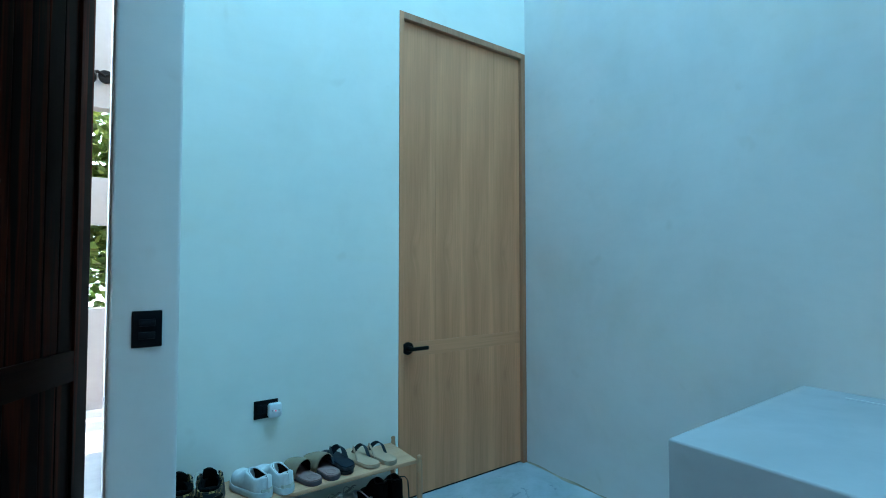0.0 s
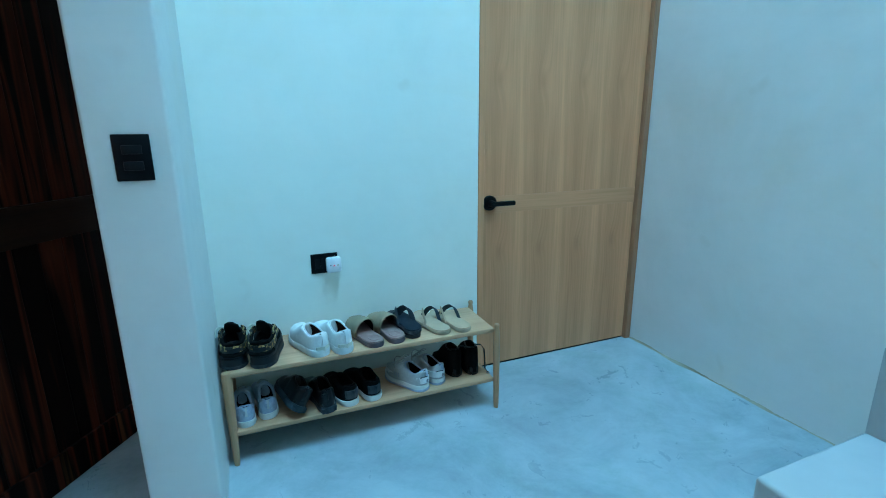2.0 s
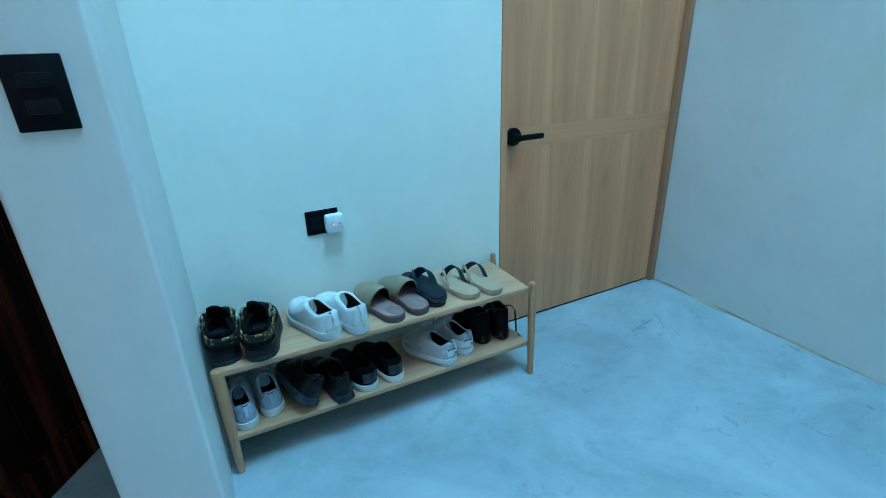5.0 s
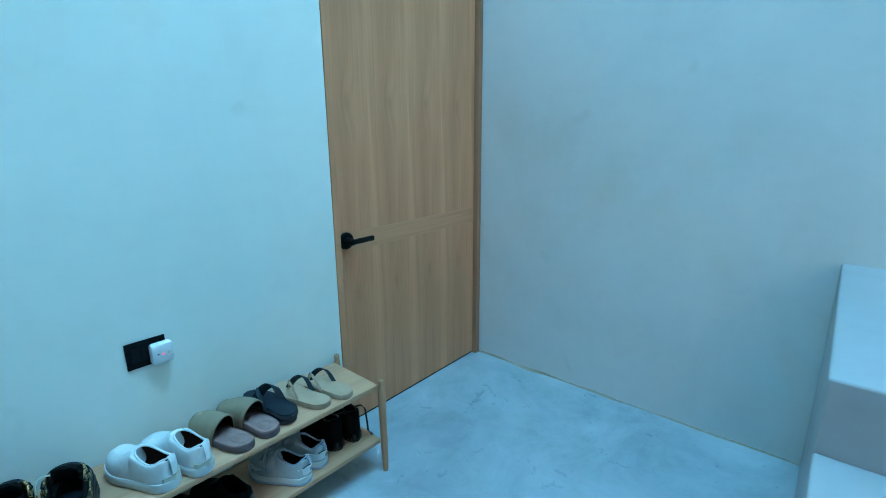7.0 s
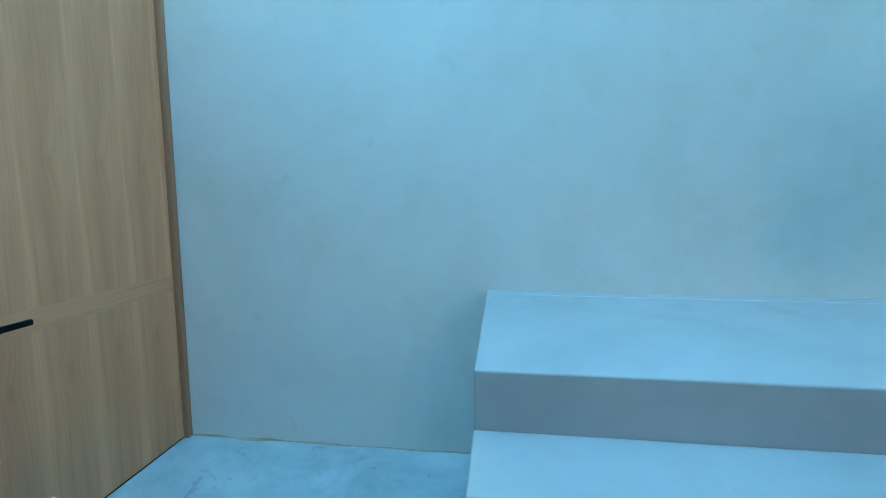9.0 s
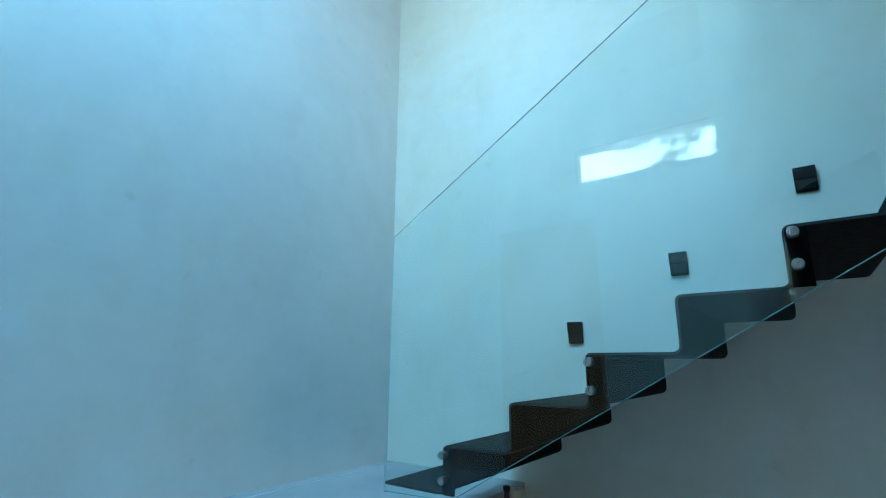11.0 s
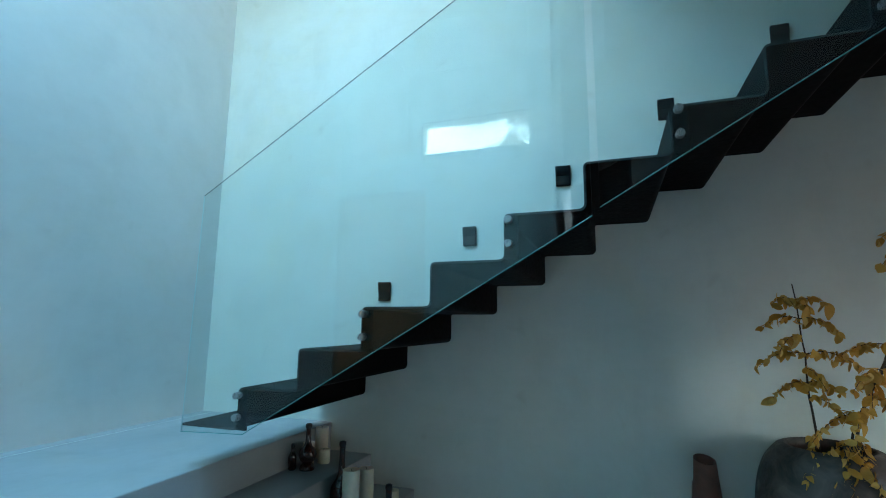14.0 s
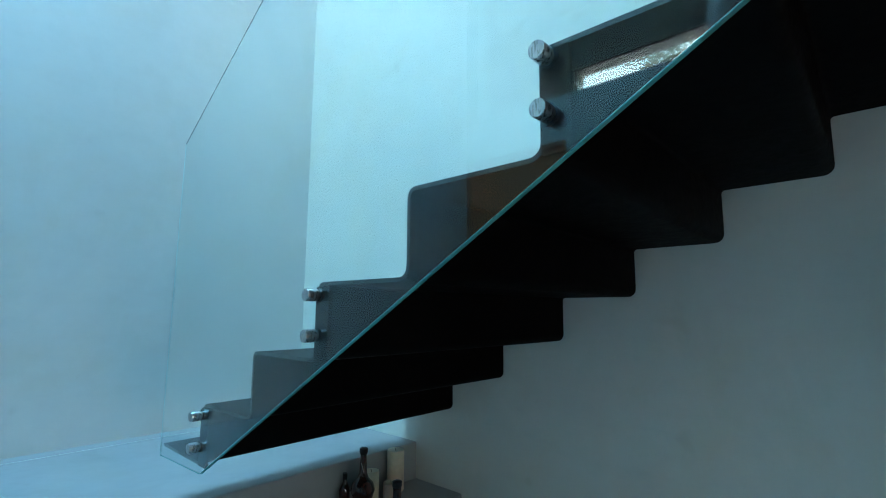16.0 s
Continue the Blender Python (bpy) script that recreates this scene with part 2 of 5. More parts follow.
def striped_wood():
    m, n, l, b = node_mat("dark_striped_wood")
    co = n.new("ShaderNodeTexCoord").outputs["Object"]
    info = n.new("ShaderNodeObjectInfo")
    add = n.new("ShaderNodeVectorMath")
    add.operation = "MULTIPLY_ADD"
    add.inputs[1].default_value = (3.0, 3.0, 3.0)
    cx = n.new("ShaderNodeCombineXYZ")
    for i in range(3):
        l.new(info.outputs["Random"], cx.inputs[i])
    l.new(cx.outputs[0], add.inputs[0]), l.new(co, add.inputs[2])
    f = noise_node(n, l, add.outputs[0], 11.0, 3, 0.5, (1, 1, 0.035), 0.5)
    f2 = noise_node(n, l, add.outputs[0], 90.0, 4, 0.6, (1, 1, 0.03))
    c = ramp(n, l, f, [(0.3, (0.002, 0.001, 0.001)), (0.47, (0.004, 0.0015, 0.001)), (0.54, (0.075, 0.014, 0.006)), (0.62, (0.006, 0.002, 0.001)), (0.7, (0.11, 0.045, 0.016))])
    c = mix(n, l, c, ramp(n, l, f2, [(0.3, (0.55, 0.5, 0.5)), (0.65, (1, 1, 1))]), 0.7, "MULTIPLY")
    l.new(c, b.inputs["Base Color"])
    b.inputs["Roughness"].default_value = 0.45
    b.inputs["Specular IOR Level"].default_value = 0.06
    bump(n, l, b, f2, 0.15, 0.002)
    return m


M_DARKWOOD = striped_wood()
M_DARKRAIL = wood("dark_red_rail", (0.012, 0.004, 0.002), (0.035, 0.011, 0.005), "x", 9.0, (0.45, 0.6), 0.6)
M_DARKRAIL.node_tree.nodes["Principled BSDF"].inputs["Specular IOR Level"].default_value = 0.1


def glass_mat(name, color, rough=0.0):
    m, n, l, b = node_mat(name)
    b.inputs["Base Color"].default_value = (*color, 1)
    b.inputs["Roughness"].default_value = rough
    b.inputs["Transmission Weight"].default_value = 1.0
    b.inputs["IOR"].default_value = 1.5
    return m


M_GLASS = glass_mat("clear_green_glass", (0.9, 0.975, 0.965))
M_GLASSEDGE = plain("teal_glass_edge", (0.08, 0.38, 0.35), 0.15, relief=0.0)
M_GLASSRIM = glass_mat("polished_glass_rim", (0.88, 0.98, 0.97), 0.4)
# opaque pale edge: light caught by the upright glass ends, put into colour
M_GLASSPALE = plain("pale_lit_glass_edge", (0.6, 0.8, 0.8), 0.3, relief=0.0)
M_PANE = glass_mat("window_glass", (0.96, 0.985, 0.98))
M_WAX = plain("ivory_candle_wax", (0.78, 0.7, 0.54), 0.45, var=0.06, relief=0.03)
M_WAX.node_tree.nodes["Principled BSDF"].inputs["Subsurface Weight"].default_value = 0.15
M_WICK = plain("burnt_wick", (0.02, 0.018, 0.015), 0.9)
M_BOTTLE = surface("glazed_brown_ceramic", (0.004, 0.002, 0.002), (0.085, 0.02, 0.01), 16, 60, (0.1, 0.26), 0.2, coat=0.5)
M_TERRA = surface("dark_terracotta", (0.13, 0.046, 0.03), (0.24, 0.09, 0.058), 6, 50, (0.55, 0.8), 0.4)
M_TERRA_WORN = surface("scuffed_terracotta", (0.2, 0.15, 0.125), (0.32, 0.25, 0.21), 12, 60, (0.6, 0.85), 0.4)
M_POT = surface("aged_grey_clay", (0.004, 0.003, 0.003), (0.18, 0.12, 0.092), 8.0, 34, (0.38, 0.7), 0.6)
M_STEM = surface("dry_brown_stem", (0.05, 0.032, 0.018), (0.11, 0.075, 0.04), 20, 90, (0.6, 0.8), 0.2)


def leaf_mat(name, a, c, b2):
    m, n, l, b = node_mat(name)
    info = n.new("ShaderNodeObjectInfo")
    geo = n.new("ShaderNodeNewGeometry")
    ad = n.new("ShaderNodeMath")
    ad.operation = "ADD"
    l.new(info.outputs["Random"], ad.inputs[0]), l.new(geo.outputs["Random Per Island"], ad.inputs[1])
    fr = n.new("ShaderNodeMath")
    fr.operation = "FRACT"
    l.new(ad.outputs[0], fr.inputs[0])
    col = ramp(n, l, fr.outputs[0], [(0.0, a), (0.5, c), (1.0, b2)])
    co = n.new("ShaderNodeTexCoord").outputs["Object"]
    f = noise_node(n, l, co, 60, 4, 0.6)
    l.new(mix(n, l, col, ramp(n, l, f, [(0.3, (0.7, 0.66, 0.6)), (0.65, (1, 1, 1))]), 0.7, "MULTIPLY"), b.inputs["Base Color"])
    b.inputs["Roughness"].default_value = 0.55
    tr = n.new("ShaderNodeBsdfTranslucent")
    l.new(col, tr.inputs[0])
    ms = n.new("ShaderNodeMixShader")
    ms.inputs[0].default_value = 0.3
    l.new(b.outputs[0], ms.inputs[1]), l.new(tr.outputs[0], ms.inputs[2])
    l.new(ms.outputs[0], n["Material Output"].inputs[0])
    return m


M_YLEAF = leaf_mat("dry_yellow_leaf", (0.58, 0.25, 0.03), (0.76, 0.38, 0.055), (0.85, 0.52, 0.14))
M_GLEAF = leaf_mat("green_foliage", (0.08, 0.14, 0.022), (0.115, 0.18, 0.035), (0.22, 0.27, 0.06))
# darker copy of the foliage: the crown's shade is put into its colour
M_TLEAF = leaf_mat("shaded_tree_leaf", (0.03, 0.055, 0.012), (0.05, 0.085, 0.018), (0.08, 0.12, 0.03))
M_BARK = surface("bark", (0.07, 0.05, 0.035), (0.16, 0.12, 0.09), 6, 40, (0.7, 0.9), 0.7)

# shoe materials
M_SH_WHITE = plain("white_leather", (0.74, 0.74, 0.73), 0.4, var=0.05, scale=60)
M_SH_SOLEWH = plain("white_rubber_sole", (0.66, 0.67, 0.66), 0.55, var=0.08)
M_SH_CREAM = plain("cream_trim", (0.62, 0.6, 0.5), 0.5, var=0.05)
M_SH_DARK = plain("dark_lining", (0.005, 0.004, 0.004), 0.9, spec=0.1)
M_SH_BROWNL = plain("brown_lining", (0.05, 0.012, 0.008), 0.85, spec=0.15)
M_SH_BLACK = plain("black_leather", (0.004, 0.004, 0.0045), 0.3, spec=0.35)
M_SH_SUEDE = plain("black_canvas", (0.004, 0.004, 0.004), 0.95, spec=0.1)
M_SH_NAVY = plain("navy_foam", (0.008, 0.015, 0.025), 0.6, spec=0.25)
M_SH_BLUEG = surface("grey_blue_knit", (0.28, 0.33, 0.43), (0.42, 0.47, 0.56), 30, 200, (0.7, 0.85), 0.3)
M_SH_SILVER = plain("silver_grey_mesh", (0.46, 0.47, 0.47), 0.6, scale=90)
M_SH_MAUVE = surface("mauve_footbed", (0.24, 0.13, 0.115), (0.4, 0.235, 0.21), 16, 60, (0.45, 0.6), 0.15)
M_SH_MAUVED = plain("dark_mauve_sole", (0.13, 0.085, 0.095), 0.6)
M_SH_OLIVE = plain("olive_suede", (0.33, 0.24, 0.155), 0.85)
M_SH_TAN = plain("tan_footbed", (0.55, 0.345, 0.22), 0.65)
M_SH_TANE = plain("pale_rubber_edge", (0.46, 0.32, 0.22), 0.7)
M_SH_TEAL = plain("dark_teal_strap", (0.012, 0.022, 0.03), 0.5, spec=0.3)
M_SH_BEIGE = plain("beige_strap", (0.46, 0.3, 0.2), 0.6)
M_SH_GOLD, gn, gl, gb = node_mat("gold_black_print")
gco = gn.new("ShaderNodeTexCoord").outputs["Object"]
gcol = ramp(gn, gl, noise_node(gn, gl, gco, 42.0, 3, 0.55, None, 1.2), [(0.5, (0.005, 0.005, 0.005)), (0.54, (0.26, 0.15, 0.05)), (0.6, (0.6, 0.38, 0.13))])
gl.new(gcol, gb.inputs["Base Color"])
gb.inputs["Roughness"].default_value = 0.45
M_SH_SOLEN = plain("dark_blue_sole", (0.006, 0.009, 0.014), 0.5, spec=0.3)
M_SH_SCUFF = surface("scuffed_blue_black_rubber", (0.006, 0.01, 0.014), (0.05, 0.066, 0.08), 22, 90, (0.5, 0.75), 0.3, spec=0.3)
M_SH_SOLEW = plain("off_white_sole", (0.68, 0.67, 0.63), 0.55, var=0.1)
M_SH_LACE = plain("grey_lace", (0.38, 0.37, 0.34), 0.8)

# ---------------------------------------------------------------- builders


def part(name, bm, material, parent=None, label="", smooth=False, at=None, extra=()):
    bmesh.ops.recalc_face_normals(bm, faces=bm.faces)
    me = bpy.data.meshes.new(name)
    bm.to_mesh(me)
    bm.free()
    for mt in (material, *extra):
        me.materials.append(mt)
    if smooth:
        me.shade_smooth()
        me.set_sharp_from_angle(angle=radians(40))
    ob = new(name, me)
    if parent:
        ob.parent = parent
    if at is not None:
        ob.matrix_local = at
    if label:
        ob["label"] = label
    return ob


def thing(name, label, category, m=None, group=""):
    ob = new(name)
    ob.empty_display_size = 0.05
    if m is not None:
        ob.matrix_world = m
    return tagged(ob, label, category, group)


def structure(name, bm, material, label, category, smooth=False):
    return tagged(part(name, bm, material, smooth=smooth), label, category, kind="structure")


def box(bm, x0, x1, y0, y1, z0, z1, bev=0.0, seg=2):
    r = bmesh.ops.create_cube(bm, size=1.0)
    for v in r["verts"]:
        v.co = Vector((x0 + (v.co.x + 0.5) * (x1 - x0), y0 + (v.co.y + 0.5) * (y1 - y0), z0 + (v.co.z + 0.5) * (z1 - z0)))
    if bev:
        es = {e for v in r["verts"] for e in v.link_edges}
        bmesh.ops.bevel(bm, geom=list(es), offset=bev, segments=seg, profile=0.5, affect="EDGES")
    return bm


def boxes(*dims, bev=0.0):
    bm = bmesh.new()
    for d in dims:
        box(bm, *d, bev=bev)
    return bm


def lathe(profile, seg=28, wob=0.0, squash=1.0):
    """Solid of revolution about z from (radius, height) pairs."""
    bm = bmesh.new()
    rings = []
    for r, z in profile:
        ring = []
        for i in range(seg):
            a = 2 * math.pi * i / seg
            k = 1 + wob * math.sin(2 * a + z * 9) + wob * 0.6 * math.sin(3 * a - z * 17)
            ring.append(bm.verts.new((r * k * math.cos(a), r * k * squash * math.sin(a), z)))
        rings.append(ring)
    for p, q in zip(rings, rings[1:]):
        for i in range(seg):
            bm.faces.new((p[i], p[(i + 1) % seg], q[(i + 1) % seg], q[i]))
    bm.faces.new(rings[0][::-1])
    bm.faces.new(rings[-1])
    return bm


def smooth_profile(pts, n=5):
    out = []
    for i in range(len(pts) - 1):
        p0, p1, p2, p3 = pts[max(i - 1, 0)], pts[i], pts[i + 1], pts[min(i + 2, len(pts) - 1)]
        for k in range(n):
            t = k / n
            out.append(tuple(0.5 * (2 * b + (c - a) * t + (2 * a - 5 * b + 4 * c - d) * t * t + (3 * b - a - 3 * c + d) * t ** 3) for a, b, c, d in zip(p0, p1, p2, p3)))
    return out + [pts[-1]]


def tube(points, radii, seg=8, flat=1.0, bm=None):
    """Round or flattened tube along points."""
    bm = bm or bmesh.new()
    pts = [Vector(p) for p in points]
    if isinstance(radii, (int, float)):
        radii = [radii] * len(pts)
    rings = []
    side = None
    for i, p in enumerate(pts):
        d = (pts[min(i + 1, len(pts) - 1)] - pts[max(i - 1, 0)]).normalized()
        if side is None:
            side = d.cross(Vector((0.3, 0.2, 1))).normalized()
        side = (side - d * side.dot(d)).normalized()
        up = d.cross(side)
        rings.append([bm.verts.new(p + (side * math.cos(2 * math.pi * k / seg) + up * math.sin(2 * math.pi * k / seg) * flat) * radii[i]) for k in range(seg)])
    for a, b in zip(rings, rings[1:]):
        for k in range(seg):
            bm.faces.new((a[k], a[(k + 1) % seg], b[(k + 1) % seg], b[k]))
    bm.faces.new(rings[0][::-1])
    bm.faces.new(rings[-1])
    return bm


def arc(p, q, lift, n=9):
    """Points of an arch from p to q, raised in the middle by lift (a vector)."""
    p, q, lift = Vector(p), Vector(q), Vector(lift)
    return [p.lerp(q, i / (n - 1)) + lift * math.sin(math.pi * i / (n - 1)) for i in range(n)]


def ribbon(points, across, width, thick):
    """Strap of given width along points; across is the direction of its width."""
    bm = bmesh.new()
    pts = [Vector(p) for p in points]
    ac = Vector(across).normalized()
    rings = []
    for i, p in enumerate(pts):
        d = (pts[min(i + 1, len(pts) - 1)] - pts[max(i - 1, 0)]).normalized()
        nrm = d.cross(ac).normalized()
        w, t = ac * width / 2, nrm * thick / 2
        rings.append([bm.verts.new(p + w + t), bm.verts.new(p - w + t), bm.verts.new(p - w - t), bm.verts.new(p + w - t)])
    for a, b in zip(rings, rings[1:]):
        for k in range(4):
            bm.faces.new((a[k], a[(k + 1) % 4], b[(k + 1) % 4], b[k]))
    bm.faces.new(rings[0][::-1])
    bm.faces.new(rings[-1])
    return bm


def prism(outline, y0, y1):
    """Outline of (x, z) pairs extruded from y0 to y1."""
    bm = bmesh.new()
    a = [bm.verts.new((x, y0, z)) for x, z in outline]
    b = [bm.verts.new((x, y1, z)) for x, z in outline]
    for i in range(len(a)):
        j = (i + 1) % len(a)
        bm.faces.new((a[i], a[j], b[j], b[i]))
    bm.faces.new(a[::-1])
    bm.faces.new(b)
    return bm


# ---------------------------------------------------------------- setting
YS = -4.28          # stair wall
YE = -1.765         # end of the steps
HC = 5.6            # ceiling

structure("floor", boxes((-6.0, 0.2, -4.5, 0.5, -0.2, 0.0)), M_FLOOR, "mottled grey polished concrete floor", "floor")
# carried up unseen above the roof to keep direct sun off the skylight
structure("wall_right", boxes((0.0, 0.22, -4.5, 2.2, 0.0, 8.4)), M_GREY, "tall grey hand-trowelled lime plaster wall", "wall")
DX, DH = -1.125, 3.13   # door opening
SX0, SX1, SZ = -2.3, -0.15, 3.54
structure("wall_door", boxes((-2.42, DX, 0.0, 0.2, 0.0, SZ), (DX, 0.0, 0.0, 0.2, DH, SZ), (-2.42, SX0, 0.0, 0.2, SZ, 5.2),
                             (SX1, 0.0, 0.0, 0.2, SZ, 5.2), (-2.42, 0.0, 0.0, 0.2, 5.2, HC + 0.4)), M_WHITE, "pale smooth plaster wall around a tall door", "wall")


def pier():
    bm = boxes((-2.624, -2.415, -0.655, 2.2, 0.0, HC + 0.4))
    es = [e for e in bm.edges if abs(e.verts[0].co.z - e.verts[1].co.z) > 1 and e.verts[0].co.y < 0]
    bmesh.ops.bevel(bm, geom=es, offset=0.012, segments=4, profile=0.5, affect="EDGES")
    return bm


structure("wall_pier", pier(), M_GREY, "projecting plaster pier with softly rounded edges", "wall", smooth=True)
structure("wall_stairs", boxes((-6.0, 0.0, YS - 0.22, YS, 0.0, HC + 0.4)), M_STAIRWALL, "tall pale plaster wall behind the stairs", "wall")
structure("wall_side", boxes((-5.85, -5.65, YS, -3.15, 0.0, HC), (-5.85, -5.65, -2.45, 0.3, 0.0, HC), (-5.85, -5.65, -3.15, -2.45, 1.75, HC), (-5.85, -5.65, -3.15, -2.45, 0.0, 0.9)), M_SIDE, "unseen brown plaster wall with an added opening for the fill lamp", "wall")
structure("wall_entrance", boxes((-5.85, -3.64, 0.3, 0.5, 0.0, HC), (-3.64, -2.624, 0.3, 0.5, 3.12, HC)), M_GREY, "plaster wall with the entrance opening", "wall")
structure("wall_back_room", boxes((-2.415, 0.0, 1.2, 1.3, 0.0, 3.2)), M_WHITE, "plaster wall behind the tall door", "wall")
structure("ceiling", boxes((-5.85, -2.45, -4.5, 0.5, HC, HC + 0.25), (-2.45, -0.45, -4.5, -4.0, HC, HC + 0.25), (-2.45, -0.45, -0.4, 0.0, HC, HC + 0.25), (-0.45, 0.0, -4.5, 0.0, HC, HC + 0.25)), M_CEIL, "high white ceiling with a large roof opening", "ceiling")
# stays out of view; shades the far wall and stops the sun
structure("beam", boxes((-3.1, -2.9, YS, -0.0, 4.35, HC)), M_CEIL, "unseen plastered beam added to block light beside the roof opening", "beam")
structure("upper_floor", boxes((-2.415, 0.0, 0.2, 2.0, 3.2, 3.4)), M_FLOOR, "upper landing slab", "floor")
structure("upper_landing", boxes((-5.65, -5.0, YS, -2.9, 3.15, 3.34)), M_FLOOR, "landing slab at the top of the stairs", "floor")
WX, WT = -0.24, 4.88   # end and head of the garden window
structure("wall_upper", boxes((-2.415, 0.0, 2.0, 2.28, 3.4, 3.75), (-2.415, 0.0, 2.0, 2.28, WT, HC + 0.4), (WX, 0.0, 2.0, 2.28, 3.75, WT)), M_WHITE, "upper wall with a long garden window", "wall")
structure("upper_ceiling", boxes((-2.415, 0.0, 0.2, 2.2, HC + 0.15, HC + 0.4)), M_CEIL, "white ceiling above the upper landing", "ceiling")

win = tagged(new("window_upper"), "long black-framed garden window above the door", "window", kind="structure")
part("window_frame", boxes((-2.413, WX, 2.01, 2.035, 3.75, 3.765), (-2.413, WX, 2.01, 2.035, WT - 0.015, WT), (WX - 0.015, WX, 2.01, 2.035, 3.765, WT - 0.015), (-2.413, -2.395, 2.01, 2.035, 3.765, WT - 0.015)), M_BLACK, win)
pane = part("pane", boxes((-2.393, WX - 0.017, 2.018, 2.026, 3.767, WT - 0.017)), M_PANE, win)
pane.visible_shadow = False
sk = tagged(new("window_roof"), "glazed roof opening over the stairwell", "skylight", kind="structure")
part("skylight_frame", boxes((-2.45, -0.45, -4.0, -3.95, HC + 0.25, HC + 0.31), (-2.45, -0.45, -0.45, -0.4, HC + 0.25, HC + 0.31), (-2.45, -2.4, -3.95, -0.45, HC + 0.25, HC + 0.31), (-0.5, -0.45, -3.95, -0.45, HC + 0.25, HC + 0.31)), M_BLACK, sk)
pane = part("pane", boxes((-2.4, -0.5, -3.95, -0.45, HC + 0.27, HC + 0.28)), M_PANE, sk)
pane.visible_shadow = False

# broad plastered steps up to the stair platform
steps = tagged(new("plastered_steps"), "broad pale plastered steps along the grey wall", "steps")


def step_block(x0, x1, z1):
    bm = boxes((x0, x1, YS + 0.002, YE, 0.0, z1))
    es = [e for e in bm.edges if (min(e.verts[0].co.z, e.verts[1].co.z) > z1 - 0.01 or (e.verts[0].co.y > YE - 0.01 and e.verts[1].co.y > YE - 0.01 and abs(e.verts[0].co.x - x0) < 0.01 and abs(e.verts[1].co.x - x0) < 0.01))]
    es = [e for e in es if not (abs(e.verts[0].co.x - x1) < 0.01 and abs(e.verts[1].co.x - x1) < 0.01) and not (e.verts[0].co.y < YS + 0.01 and e.verts[1].co.y < YS + 0.01)]
    bmesh.ops.bevel(bm, geom=es, offset=0.008, segments=3, profile=0.5, affect="EDGES")
    return bm


part("platform", step_block(-1.158, -0.002, 0.935), M_STEP, steps, smooth=True)
for i in range(4):
    part("step", step_block(-1.158 - 0.316 * (i + 1), -1.16 - 0.316 * i, 0.935 - 0.185 * (i + 1)), M_STEP, steps, smooth=True)
part("joint_line", boxes((-0.112, -0.106, -4.25, -1.95, 0.934, 0.9375)), M_JOINT, steps, "thin pale joint in the platform")


def ragged(n, length):
    bm = bmesh.new()
    rnd = random.Random(4)
    prev = None
    for i in range(n + 1):
        y = -length * i / n
        h = 0.002 + 0.024 * max(0.0, noise.noise((y * 3.3, 0, 1)) + 0.12) + 0.004 * rnd.random()
        w = 0.002 + 0.026 * max(0.0, noise.noise((y * 4, 3, 1)) + 0.1) + 0.003 * rnd.random()
        ring = [bm.verts.new((-0.001, y, h)), bm.verts.new((-0.003, y, h)), bm.verts.new((-0.004 - w * 0.4, y, 0.004)), bm.verts.new((-w - 0.004, y, 0.0015)), bm.verts.new((-0.001, y, 0.0005))]
        if prev:
            for k in range(5):
                bm.faces.new((prev[k], prev[(k + 1) % 5], ring[(k + 1) % 5], ring[k]))
        prev = ring
    return bm


structure("trim_joint", ragged(180, 1.76), M_STAIN, "ragged ochre filler where wall meets floor", "trim")

# ---------------------------------------------------------------- tall oak door
door = tagged(new("door_1"), "tall closed oak veneer door with a black lever handle", "door", kind="structure")
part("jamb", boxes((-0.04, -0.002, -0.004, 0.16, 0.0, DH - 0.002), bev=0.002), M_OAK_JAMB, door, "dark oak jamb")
part("jamb", boxes((DX + 0.002, DX + 0.034, -0.004, 0.16, 0.0, DH - 0.002), bev=0.002), M_OAK, door, "oak jamb")
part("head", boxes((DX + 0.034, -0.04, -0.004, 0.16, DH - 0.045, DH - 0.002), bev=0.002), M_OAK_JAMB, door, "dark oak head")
LX0, LX1, LY = DX + 0.037, -0.043, 0.024
W4 = (LX1 - LX0) / 4
for i in range(4):
    a, b = LX0 + W4 * i, LX0 + W4 * (i + 1)
    part("upper_panel", boxes((a + 0.0002, b - 0.0002, LY, LY + 0.04, 0.9908, DH - 0.049), bev=0.0004), M_VENEER, door)
    part("lower_panel", boxes((a + 0.0002, b - 0.0002, LY, LY + 0.04, 0.012, 0.8992), bev=0.0004), M_VENEER, door)
part("rail", boxes((LX0, LX1, LY - 0.001, LY + 0.04, 0.8995, 0.9905), bev=0.0006), M_OAK_X, door, "oak lock rail with level grain")
part("core", boxes((LX0 + 0.005, LX1 - 0.005, LY + 0.012, LY + 0.036, 0.013, DH - 0.05)), M_DARKRAIL, door)
# solid black strip standing in for the shade under the door
part("threshold_shade_strip", boxes((LX0, LX1, LY + 0.005, LY + 0.04, 0.0005, 0.006)), M_BLACK, door)
hx, hz = -1.047, 0.957
bm = lathe([(0.0, 0.0), (0.039, 0.0), (0.04, 0.003), (0.04, 0.014), (0.038, 0.0165), (0.019, 0.018), (0.016, 0.054), (0.014, 0.062), (0.0, 0.063)], 40)
handle = part("door_handle", bm, M_BLACK, door, "matte black lever handle", True, pose(hx, LY, hz, 90))
part("lever", boxes((hx - 0.015, hx + 0.128, LY - 0.066, LY - 0.048, hz - 0.0125, hz + 0.0125), bev=0.0065), M_BLACK, handle, smooth=True, at=pose(hx, LY, hz, 90).inverted())

